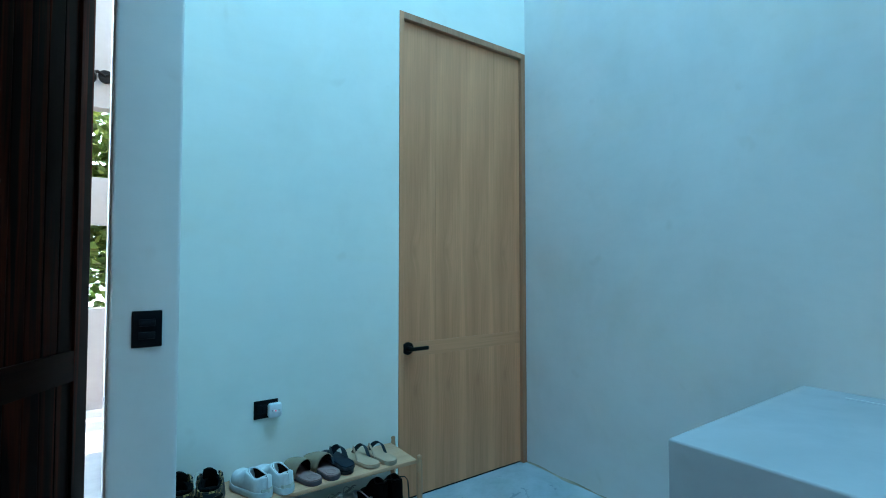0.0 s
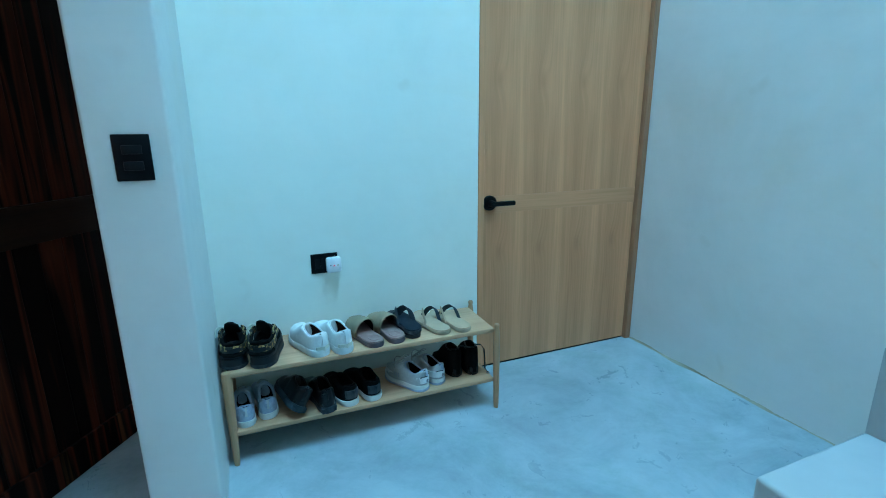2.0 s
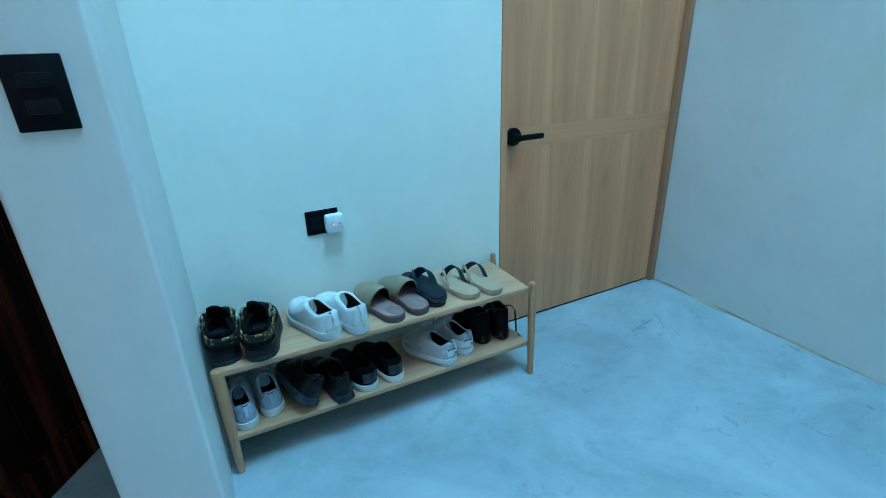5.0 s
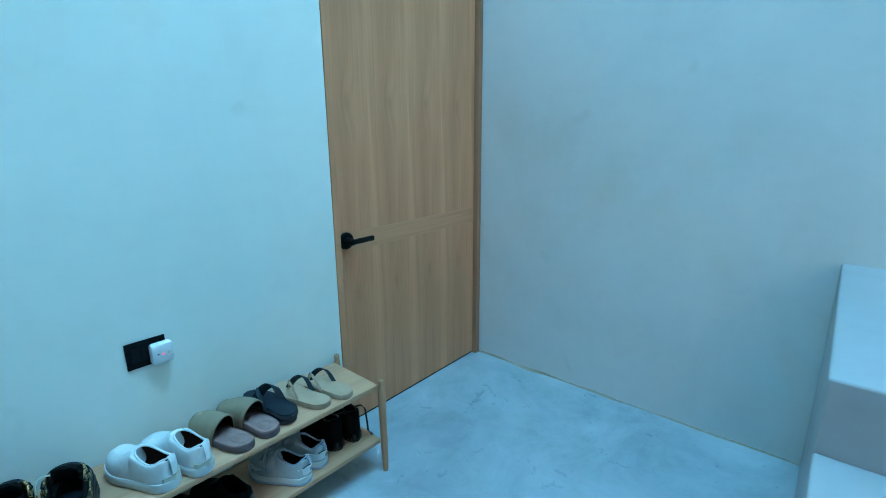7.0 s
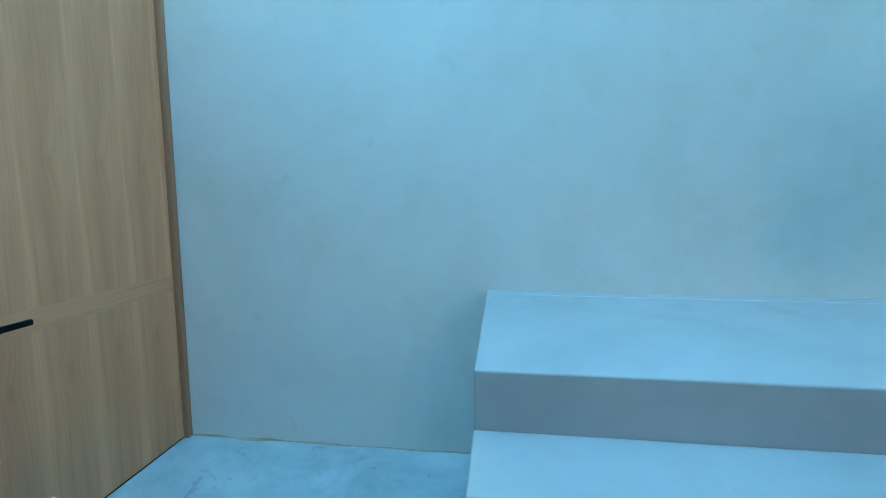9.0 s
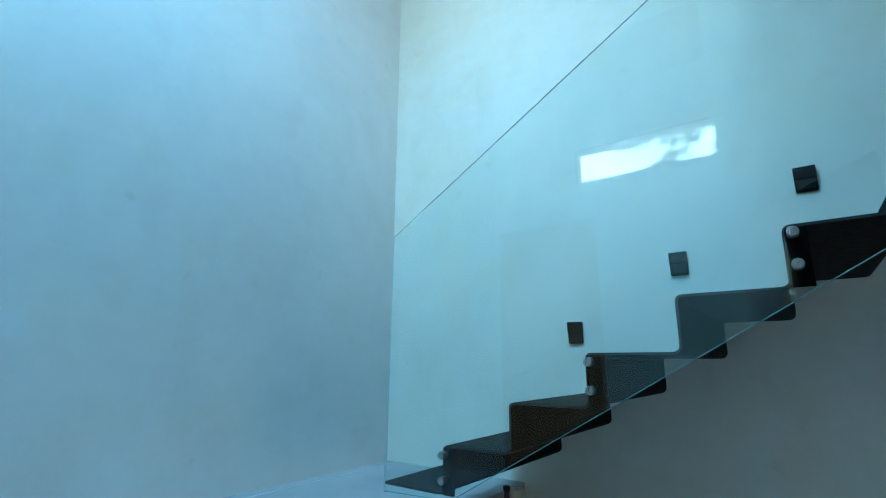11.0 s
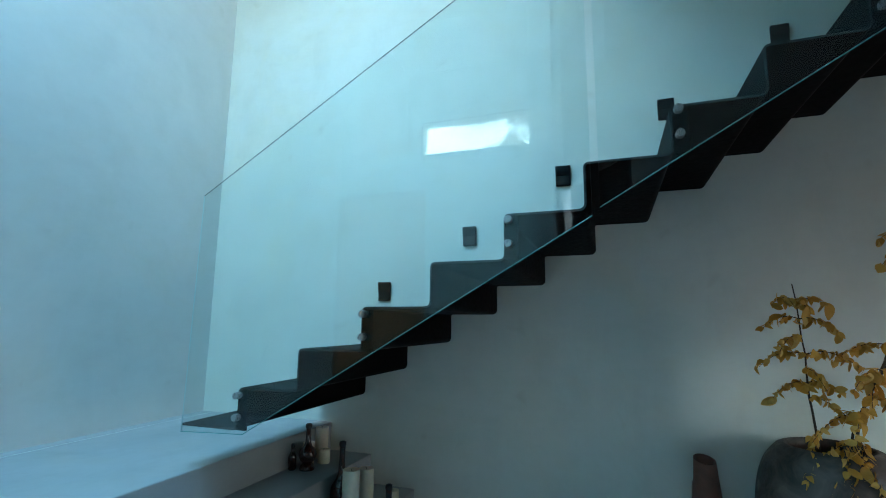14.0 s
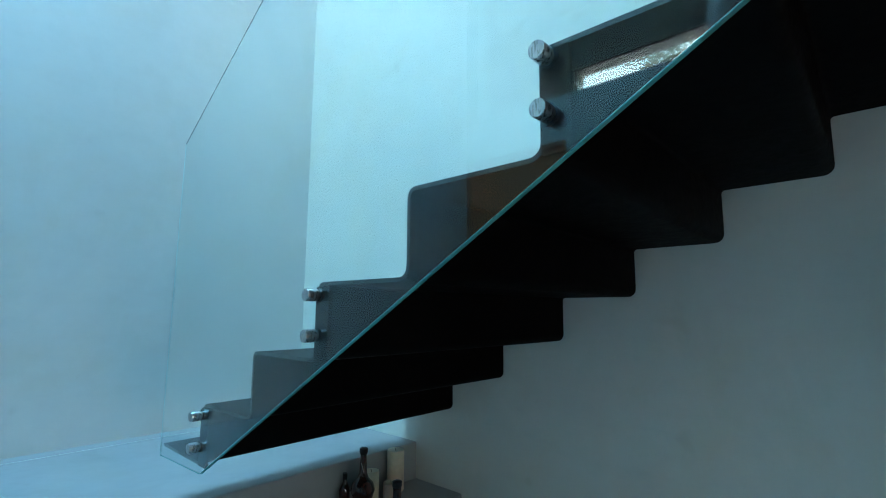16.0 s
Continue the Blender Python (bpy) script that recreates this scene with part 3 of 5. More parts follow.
# ---------------------------------------------------------------- dark entrance door, standing ajar
LP, LD = Vector((-2.695, 0.265, 0)), math.degrees(math.atan2(0.251, 0.157))
ent = tagged(new("door_2"), "dark striped hardwood entrance door standing ajar", "door", kind="structure")
ent.matrix_world = pose(LP.x, LP.y, 0, 0, 0, LD)
LW, LHT = 1.0, 3.08
part("stile", boxes((-0.09, 0.0, 0.0, 0.05, 0.012, LHT), bev=0.002), M_DARKWOOD, ent)
part("stile", boxes((-LW, -LW + 0.09, 0.0, 0.05, 0.012, LHT), bev=0.002), M_DARKWOOD, ent)
part("lock_rail", boxes((-LW + 0.09, -0.09, 0.0, 0.05, 0.955, 1.095), bev=0.002), M_DARKRAIL, ent, "reddish dark hardwood rail")
part("bottom_rail", boxes((-LW + 0.09, -0.09, 0.0, 0.05, 0.012, 0.15), bev=0.002), M_DARKWOOD, ent)
part("top_rail", boxes((-LW + 0.09, -0.09, 0.0, 0.05, LHT - 0.12, LHT), bev=0.002), M_DARKWOOD, ent)
nb = 9
bw = (LW - 0.18) / nb
for i in range(nb):
    for z0, z1 in ((0.15, 0.955), (1.095, LHT - 0.12)):
        part("plank", boxes((-LW + 0.09 + bw * i + 0.0015, -LW + 0.09 + bw * (i + 1) - 0.0015, 0.012, 0.04, z0, z1), bev=0.003), M_DARKWOOD, ent)

# ---------------------------------------------------------------- switch and socket plates
sw = thing("light_switch", "black two-rocker light switch on the plaster pier", "light switch", pose(-2.514, -0.655, 1.269))
part("plate", boxes((-0.0455, 0.0455, -0.007, 0.0, -0.063, 0.063), bev=0.003), M_PLATE, sw, smooth=True)
for dz in (0.022, -0.022):
    part("rocker", boxes((-0.024, 0.024, -0.0115, -0.0072, dz - 0.012, dz + 0.012), bev=0.002), M_ROCKER, sw, smooth=True)
so = thing("wall_socket", "black wall socket plate above the shoe rack", "socket", pose(-1.93, 0.0, 0.733))
part("plate", boxes((-0.062, 0.062, -0.007, 0.0, -0.047, 0.047), bev=0.003), M_PLATE, so, smooth=True)
for dx in (-0.032, -0.004):
    fp = part("socket_insert", boxes((dx - 0.012, dx + 0.012, -0.0095, -0.0072, -0.024, 0.024), bev=0.001), M_ROCKER, so)
ch = thing("plug_charger", "small white plug-in device in the socket", "charger", pose(-1.892, -0.0073, 0.728))
part("body", boxes((-0.035, 0.035, -0.04, -0.0025, -0.037, 0.037), bev=0.012), M_WHITEP, ch, smooth=True)
m, n, l, b = node_mat("red_indicator")
b.inputs["Base Color"].default_value = (0.8, 0.1, 0.15, 1)
b.inputs["Emission Color"].default_value = (1.0, 0.15, 0.25, 1)
b.inputs["Emission Strength"].default_value = 0.1
part("indicator", lathe([(0.0, 0.0), (0.004, 0.0), (0.004, 0.001), (0.0, 0.001)], 12), m, ch, "small red indicator light", at=pose(0.0, -0.0395, 0.0, 90))
part("button", lathe([(0.0, 0.0), (0.0035, 0.0), (0.0035, 0.001), (0.0, 0.001)], 12), M_GREYP, ch, at=pose(-0.016, -0.0395, 0.002, 90))
part("logo_mark", lathe([(0.0, 0.0), (0.005, 0.0), (0.005, 0.0008), (0.0, 0.0008)], 12), M_SH_CREAM, ch, at=pose(0.017, -0.0395, 0.001, 90))

# ---------------------------------------------------------------- shoe rack
rack = thing("shoe_rack", "light oak two-tier shoe rack with round pegged legs", "shoe rack", pose(-1.2, -0.19, 0, 0, 0, -1.2) @ pose(1.2, 0.19, 0))
part("top_shelf", boxes((-2.372, -1.2, -0.345, -0.035, 0.39, 0.413), bev=0.006), M_BEECH, rack, smooth=True)
part("lower_shelf", boxes((-2.376, -1.2, -0.348, -0.03, 0.131, 0.153), bev=0.006), M_BEECH, rack, smooth=True)


def leg(top):
    return lathe([(0.0105, 0.0), (0.0125, 0.02), (0.015, 0.13), (0.0165, 0.3), (0.016, 0.385), (0.0125, top - 0.028), (0.0105, top - 0.022), (0.0125, top - 0.014), (0.0128, top - 0.006), (0.009, top - 0.0005), (0.004, top)], 16)


for x, y, dy, top in ((-1.196, -0.35, -0.018, 0.44), (-1.185, -0.037, 0.0, 0.446), (-2.38, -0.322, -0.02, 0.0), (-2.386, -0.054, 0.0, 0.44)):
    mt = Matrix.Translation((x, y + dy, 0)) @ Matrix(((1, 0, 0, 0), (0, 1, -dy / 0.44, 0), (0, 0, 1, 0), (0, 0, 0, 1)))
    prof = leg(top) if top else lathe([(0.0105, 0.0), (0.0125, 0.02), (0.016, 0.13), (0.019, 0.3), (0.02, 0.405), (0.0185, 0.4125), (0.015, 0.4145)], 20)
    part("leg", prof, M_BEECH_Z, rack, smooth=True, at=mt)
    
# ---------------------------------------------------------------- footwear


def foot(s, w):
    """Half width of a foot at s from heel 0 to toe 1."""
    k = [(0, 0.0), (0.003, 0.17), (0.012, 0.33), (0.03, 0.5), (0.07, 0.68), (0.12, 0.78), (0.18, 0.82), (0.3, 0.8), (0.45, 0.81), (0.62, 0.96), (0.74, 1.0), (0.85, 0.91), (0.93, 0.72), (0.97, 0.52), (0.99, 0.31), (1.0, 0.0)]
    for (a, p), (b, q) in zip(k, k[1:]):
        if s <= b:
            return w / 2 * (p + (q - p) * (s - a) / (b - a))
    return 0.0


def bend(s):
    return 0.008 * math.sin(s * math.pi) - 0.012 * s * s


def sole(L, W, z0, z1, side=1, spring=0.008, heel=0.0, grow=0.0):
    """Sole slab: footprint between two heights, toe springing up; heel raises the back."""
    bm = bmesh.new()
    ss = [0.0, 0.003, 0.012, 0.03, 0.07, 0.12, 0.18, 0.28, 0.4, 0.52, 0.64, 0.75, 0.85, 0.92, 0.965, 0.99, 1.0]
    rim = [(s, 1) for s in ss] + [(s, -1) for s in ss[-2:0:-1]]

    def ring(zf, k):
        out = []
        for s, sg in rim:
            h = max(foot(s, W), 0.001) * k + grow
            z = zf(s) + spring * max(0, (s - 0.7) / 0.3) ** 2
            out.append(bm.verts.new((side * bend(s) + sg * h, s * L, z)))
        return out

    t = z1 - z0
    lev = [(lambda s: z0, 0.93), (lambda s: z0 + t * 0.2, 1.0), (lambda s: z0 + t * 0.6, 0.99), (lambda s: z1 - t * 0.1 + heel * max(0, 1 - s * 2), 0.985), (lambda s: z1 + heel * max(0, 1 - s * 2), 0.95)]
    rs = [ring(f, k) for f, k in lev]
    for a, b in zip(rs, rs[1:]):
        for i in range(len(a)):
            bm.faces.new((a[i], a[(i + 1) % len(a)], b[(i + 1) % len(b)], b[i]))
    bm.faces.new(rs[0][::-1])
    bm.faces.new(rs[-1])
    return bm


def upper(L, W, z0, ankle, toe, open_to=0.46, dip=0.02, side=1, tongue=0.0, wall=0.0045):
    """Hollow shoe upper: closed over the toes, with an oval ankle opening; returns the mesh and the rim of the opening."""
    bm = bmesh.new()
    crest = smooth_profile([(0.0, ankle - 0.012), (0.05, ankle), (0.19, ankle - dip), (open_to, ankle - dip * 0.4 + tongue), ((open_to + 0.62) / 2, z0 + 0.8 * (ankle + tongue - z0) + 0.1 * toe),
                            (0.68, z0 + 0.3 * (ankle + tongue - z0) + 0.55 * toe), (0.82, z0 + toe), (0.93, z0 + toe * 0.8), (0.98, z0 + toe * 0.52), (1.0, z0 + toe * 0.25)], 6)

    def top_at(s):
        for (a, p), (b, q) in zip(crest, crest[1:]):
            if s <= b:
                return p + (q - p) * (s - a) / max(b - a, 1e-6)
        return crest[-1][1]

    s0 = 0.035
    holes = [(s0 + (open_to - s0) * (1 - math.cos(math.pi * k / 10)) / 2, math.sin(math.pi * k / 10)) for k in range(11)]
    rest = [0.004, 0.012, 0.024] + [open_to + 0.02 + (0.99 - open_to) * (1 - (1 - k / 12) ** 1.5) for k in range(12)]
    stations = sorted([(s, None) for s in rest if s < 0.998] + holes, key=lambda p: p[0])
    rings, flags, rim = [], [], []
    for s, op in stations:
        hw = max(foot(s, W) * 0.96, 0.003)
        top = top_at(s)
        h, cx = top - z0, side * bend(s)
        left = [(1.0, 0.0), (1.04, 0.25), (1.0, 0.5), (0.95, 0.8), (0.88, 0.97)] if s < open_to else [(1.0, 0.0), (1.03, 0.3), (0.95, 0.62), (0.76, 0.85), (0.52, 0.96)]
        pts = [(cx - hw * a, z0 + h * b) for a, b in left]
        if op is not None:
            inn = max((hw * 0.84 - wall) * op ** 0.8, 0.0015)
            bot = z0 + 0.008
            pts += [(cx - inn, top), (cx - max(inn, hw * 0.6), z0 + h * 0.55), (cx - hw * 0.6, bot), (cx + hw * 0.6, bot), (cx + max(inn, hw * 0.6), z0 + h * 0.55), (cx + inn, top)]
            rim.append((cx, inn, s * L, top))
        else:
            e = left[-1][0] * hw
            pts += [(cx + e * k, z0 + h * (1.0 + 0.02 * (1 - k * k))) for k in (-0.8, -0.45, -0.15, 0.15, 0.45, 0.8)]
        pts += [(cx + hw * a, z0 + h * b) for a, b in left[::-1]]
        rings.append([bm.verts.new((x, s * L, z)) for x, z in pts])
        flags.append(op is not None)
    n = len(rings[0])
    for (a, fa), (b, fb) in zip(zip(rings, flags), zip(rings[1:], flags[1:])):
        for i in range(n - 1):
            f = bm.faces.new((a[i], a[i + 1], b[i + 1], b[i]))
            if fa and fb and 4 < i < 10:
                f.material_index = 1
    for r in (rings[0], rings[-1]):
        bm.faces.new(r)
    loop = [(cx - q, y, z) for cx, q, y, z in rim] + [(cx + q, y, z) for cx, q, y, z in rim[-2:0:-1]]
    return bm, loop + loop[:1]


def place(x, y, z, rz, rx=0, ry=0):
    return pose(x, y, z, rx, ry, rz)


def softened(ob):
    md = ob.modifiers.new("soft", "SUBSURF")
    md.levels = md.render_levels = 2
    return ob


def sneaker(name, label, m, L, W, side, sole_m, up_m, lin_m, z1, ankle, toe, extra=None, group="", spring=0.01, open_to=0.46, tongue=0.0, dip=0.02, heel=0.0, rim_m=None):
    ob = thing(name, label, "shoe", m, group)
    part("sole", sole(L, W, 0.0, z1, side, spring, heel), sole_m, ob, smooth=True)
    shell, rim = upper(L - 0.01, W * 0.94, z1 * 0.8, ankle, toe, open_to, dip, side, tongue)
    softened(part("upper", shell, up_m, ob, smooth=True, extra=(lin_m,), at=pose(0, 0.005, 0)))
    part("collar_rim", tube(smooth_profile(rim, 2), 0.0032, 8), rim_m or up_m, ob, smooth=True, at=pose(0, 0.005, -0.0015))
    if extra:
        extra(ob, side)
    return ob


def laces(ob, L, W, z, mat, n=4, s0=0.5, s1=0.68, drop=0.02):
    for i in range(n):
        s = s0 + (s1 - s0) * i / (n - 1)
        zz = z - drop * i
        part("lace", tube(arc((-W * 0.24, s * L, zz - 0.006), (W * 0.24, s * L + 0.004, zz - 0.006), (0, 0, 0.011)), 0.0028, 6), mat, ob, smooth=True)


ZT, ZL = 0.4145, 0.1545


def gold_extra(ob, side):
    part("midsole_band", sole(0.278, 0.12, 0.03, 0.054, side, 0.012, 0.008), M_SH_SOLEN, ob, smooth=True, at=pose(0, 0.003, 0.006))
    part("outsole_lip", sole(0.289, 0.13, 0.0, 0.014, side, 0.012), M_SH_SCUFF, ob, "scuffed dark blue outsole", True, at=pose(0, -0.002, 0))
    hb = [(-0.05, 0.11), (-0.048, 0.055), (-0.04, 0.02), (-0.02, 0.002), (0.0, -0.002), (0.02, 0.002), (0.04, 0.02), (0.048, 0.055), (0.05, 0.11)]
    part("heel_trim", ribbon([(x, y, 0.084) for x, y in hb], (0, 0, 1), 0.03, 0.005), M_SH_GOLD, ob, "gold and black printed trim", True)
    part("heel_band", ribbon([(x * 0.78, y - 0.006, 0.084) for x, y in hb[2:-2]], (0, 0, 1), 0.018, 0.005), M_SH_SOLEN, ob, "navy heel band", True)
    part("heel_pillow", tube([(-0.046, 0.04, 0.062), (-0.034, 0.008, 0.063), (0.0, -0.006, 0.065), (0.034, 0.008, 0.063), (0.046, 0.04, 0.062)], 0.009, 8), M_SH_SUEDE, ob, "padded black heel roll", True)
    part("collar", tube([(-0.044, 0.11, 0.108), (-0.04, 0.06, 0.1), (-0.032, 0.024, 0.103), (0.0, 0.008, 0.108), (0.032, 0.024, 0.103), (0.04, 0.06, 0.1), (0.044, 0.11, 0.108)], 0.0075, 8), M_SH_SUEDE, ob, "padded black collar", True)
    part("tongue", tube([(0, 0.15, 0.095), (0, 0.132, 0.122), (0, 0.118, 0.146), (0, 0.112, 0.158)], [0.034, 0.034, 0.03, 0.014], 12, 0.35), M_SH_SUEDE, ob, smooth=True)
    for sg in (-1, 1):
        part("lace_flap", ribbon([(sg * 0.046, 0.085, 0.102), (sg * 0.05, 0.12, 0.114), (sg * 0.047, 0.16, 0.106), (sg * 0.04, 0.195, 0.088)], (0.35 * sg, 0.1, -1), 0.036, 0.005), M_SH_GOLD, ob, "printed lace flap", True)
        part("eyelet_cord", tube([(sg * 0.044, 0.1, 0.122), (sg * 0.052, 0.115, 0.118), (sg * 0.05, 0.14, 0.118), (sg * 0.034, 0.15, 0.126)], 0.003, 6), M_RUBBER, ob, smooth=True)
    laces(ob, 0.3, 0.1, 0.13, M_RUBBER, 4, 0.46, 0.66, 0.008)
    part("lace_loop", tube(arc((-0.03, 0.15, 0.125), (-0.066, 0.12, 0.1), (-0.01, 0.0, 0.02)), 0.0028, 6), M_SH_CREAM, ob, smooth=True)


for side, x, y, rz in ((-1, -2.346, -0.296, 1), (1, -2.252, -0.327, -11)):
    sneaker("black_sneaker", "black and gold chunky sneaker on the upper shelf", place(x, y, ZT, rz), 0.285, 0.126, side, M_SH_SOLEN, M_SH_SUEDE, M_SH_DARK, 0.042, 0.104, 0.05, gold_extra, "black and gold sneakers", tongue=0.012, dip=0.012)


def white_extra(ob, side):
    part("pull_tab", ribbon([(0, 0.013, 0.106), (0, 0.004, 0.098), (0, 0.0, 0.075), (0, -0.001, 0.05)], (1, 0, 0), 0.016, 0.003), M_SH_WHITE, ob, "white leather heel tab", True)
    part("heel_counter", ribbon([(-0.036, 0.04, 0.036), (-0.028, 0.012, 0.036), (0.0, -0.001, 0.036), (0.028, 0.012, 0.036), (0.036, 0.04, 0.036)], (0, 0, 1), 0.018, 0.003), M_SH_CREAM, ob, "cream heel strip", True)
    part("seam", tube(arc((-0.034, 0.13, 0.082), (0.034, 0.13, 0.082), (0, 0.02, 0.014)), 0.0012, 5), M_SH_CREAM, ob)


for side, x, y, rz in ((-1, -1.998, -0.321, 22), (1, -1.905, -0.335, 19)):
    sneaker("white_sneaker", "white leather slip-on sneaker on the upper shelf", place(x, y, ZT, rz), 0.275, 0.112, side, M_SH_SOLEWH, M_SH_WHITE, M_SH_BROWNL, 0.03, 0.102, 0.058, white_extra, "white leather sneakers", open_to=0.46, dip=0.014, tongue=0.016)


def slide(m, side):
    ob = thing("slide_sandal", "mauve slide sandal with an olive suede band", "sandal", m, "mauve slides")
    L, W = 0.285, 0.106
    part("sole", sole(L, W, 0.0, 0.022, side, 0.008), M_SH_MAUVED, ob, smooth=True)
    part("footbed", sole(L - 0.006, W - 0.006, 0.02, 0.028, side, 0.008), M_SH_MAUVE, ob, smooth=True, at=pose(0, 0.003, 0))
    part("heel_pad", lathe([(0.0, 0.0), (0.026, 0.0), (0.024, 0.0025), (0.016, 0.001), (0.0, 0.0005)], 24, 0.0, 1.25), M_SH_MAUVE, ob, smooth=True, at=pose(0, 0.05, 0.0275))
    bm = bmesh.new()
    rows = []
    for j in range(9):
        s = 0.44 + 0.5 * j / 8
        lift = 0.088 - 0.042 * (j / 8) ** 1.4
        hw = foot(s, W) + 0.003
        rows.append([(side * bend(s) + hw * math.cos(math.pi * k / 12), s * L - 0.022 * math.sin(math.pi * k / 12) * (1 - j / 4 if j < 4 else 0), 0.012 + lift * math.sin(math.pi * k / 12) ** 0.75) for k in range(13)])
    vs = [[bm.verts.new(p) for p in r] for r in rows]
    for a, b in zip(vs, vs[1:]):
        for k in range(12):
            bm.faces.new((a[k], a[k + 1], b[k + 1], b[k]))
    ob2 = part("band", bm, M_SH_OLIVE, ob, "olive suede band", True)
    md = ob2.modifiers.new("thickness", "SOLIDIFY")
    ob2.data.materials.append(M_SH_DARK)
    md.thickness, md.offset, md.material_offset = 0.005, 0.0, 1
    return ob


slide(place(-1.764, -0.33, ZT, 15), -1)
slide(place(-1.672, -0.328, ZT, 9), 1)


def flip_flop(m, side, label, group, foam, edge, strap_a, strap_b, wide=0.014, L=0.27, W=0.1, high=0.06):
    ob = thing("flip_flop", label, "sandal", m, group)
    part("sole", sole(L, W, 0.0, 0.016, side, 0.006), edge, ob, smooth=True)
    part("footbed", sole(L - 0.004, W - 0.004, 0.014, 0.022, side, 0.006), foam, ob, smooth=True, at=pose(0, 0.002, 0))
    toe = Vector((side * -0.008, 0.77 * L, 0.022))
    for sg, mt in ((-1, strap_a), (1, strap_b)):
        e = Vector((sg * (foot(0.4, W) - 0.003), 0.42 * L, 0.02))
        part("strap", ribbon([toe + (e - toe) * t + Vector((sg * 0.012 * math.sin(math.pi * t), 0, high * math.sin(math.pi * min(1, t * 1.05)) ** 0.8)) for t in [i / 10 for i in range(11)]], (0.5 * -sg, 0.6, 0.35), wide, 0.004), mt, ob, smooth=True)
    part("toe_post", tube([toe, toe + Vector((0, -0.003, 0.03))], 0.004, 8), strap_a, ob, smooth=True)
    return ob


flip_flop(place(-1.584, -0.305, ZT, 11), -1, "navy foam flip-flop on the upper shelf", "navy flip-flops", M_SH_NAVY, M_SH_SCUFF, M_SH_TEAL, M_SH_TEAL, 0.026, 0.25, 0.098, 0.02)
flip_flop(place(-1.589, -0.318, ZT + 0.025, 8, 1.5), 1, "navy foam flip-flop resting on its pair", "navy flip-flops", M_SH_NAVY, M_SH_SCUFF, M_SH_TEAL, M_SH_TEAL, 0.036, 0.255, 0.1, 0.05)
flip_flop(place(-1.44, -0.322, ZT, 13), -1, "tan flip-flop with beige and teal straps", "tan flip-flops", M_SH_TAN, M_SH_TANE, M_SH_BEIGE, M_SH_TEAL, 0.024, 0.28, 0.106, 0.052)
flip_flop(place(-1.346, -0.337, ZT, 11), 1, "tan flip-flop with beige and teal straps", "tan flip-flops", M_SH_TAN, M_SH_TANE, M_SH_BEIGE, M_SH_TEAL, 0.024, 0.28, 0.106, 0.052)


def runner_extra(ob, side):
    part("heel_tab", ribbon([(0, 0.004, 0.088), (0, -0.001, 0.07), (0, -0.0015, 0.052)], (1, 0, 0), 0.009, 0.003), M_SH_SILVER, ob, "pale reflective heel tab", True)
    part("heel_panel", ribbon([(-0.034, 0.06, 0.062), (-0.03, 0.02, 0.064), (0.0, 0.0005, 0.065), (0.03, 0.02, 0.064), (0.034, 0.06, 0.062)], (0, 0, 1), 0.022, 0.003), M_SH_BLUEG, ob, "", True)
    laces(ob, 0.27, 0.088, 0.108, M_SH_LACE, 4, 0.52, 0.7, 0.007)


for side, x, y, rz in ((-1, -2.328, -0.31, 4), (1, -2.242, -0.283, 5)):
    sneaker("running_shoe", "grey-blue knit running shoe with a pale sole", place(x, y, ZL, rz), 0.275, 0.104, side, M_SH_SOLEW, M_SH_BLUEG, M_SH_SUEDE, 0.026, 0.094, 0.045, runner_extra, "grey-blue running shoes", tongue=0.012)


def dress_extra(ob, side):
    part("block_heel", boxes((-0.034, 0.034, 0.003, 0.062, 0.0, 0.026), bev=0.006), M_SH_SCUFF, ob, "dark rubber heel", True)
    part("heel_loop", ribbon([(0, 0.008, 0.1), (0, -0.001, 0.085), (0, -0.002, 0.066)], (1, 0, 0), 0.01, 0.003), M_SH_BLACK, ob, "", True)
    part("welt", sole(0.285, 0.1, 0.02, 0.026, side, 0.008), M_RUBBER, ob, smooth=True)


sneaker("dress_shoe", "black polished leather shoe tipped on its side", place(-2.128, -0.335, ZL + 0.032, 12, 0, 34), 0.28, 0.102, -1, M_SH_SCUFF, M_SH_BLACK, M_SH_DARK, 0.028, 0.11, 0.045, dress_extra, "black leather shoes", tongue=0.01)
sneaker("dress_shoe", "black polished leather shoe standing upright", place(-1.997, -0.34, ZL, 12), 0.28, 0.102, 1, M_SH_SCUFF, M_SH_BLACK, M_SH_DARK, 0.028, 0.11, 0.045, dress_extra, "black leather shoes", tongue=0.01)


def slip_extra(ob, side):
    part("heel_patch", ribbon([(-0.032, 0.022, 0.054), (-0.02, 0.008, 0.055), (0.0, -0.001, 0.056), (0.02, 0.008, 0.055), (0.032, 0.022, 0.054)], (0, 0, 1), 0.04, 0.004), M_SH_SCUFF, ob, "dark heel patch", True)


for side, x, y, rz in ((-1, -1.888, -0.323, 19), (1, -1.786, -0.322, 17)):
    sneaker("slip_on_shoe", "black canvas slip-on shoe with an off-white sole", place(x, y, ZL, rz), 0.27, 0.11, side, M_SH_SOLEW, M_SH_SUEDE, M_SH_DARK, 0.026, 0.098, 0.05, slip_extra, "black slip-on shoes", open_to=0.44, dip=0.01, tongue=0.018)


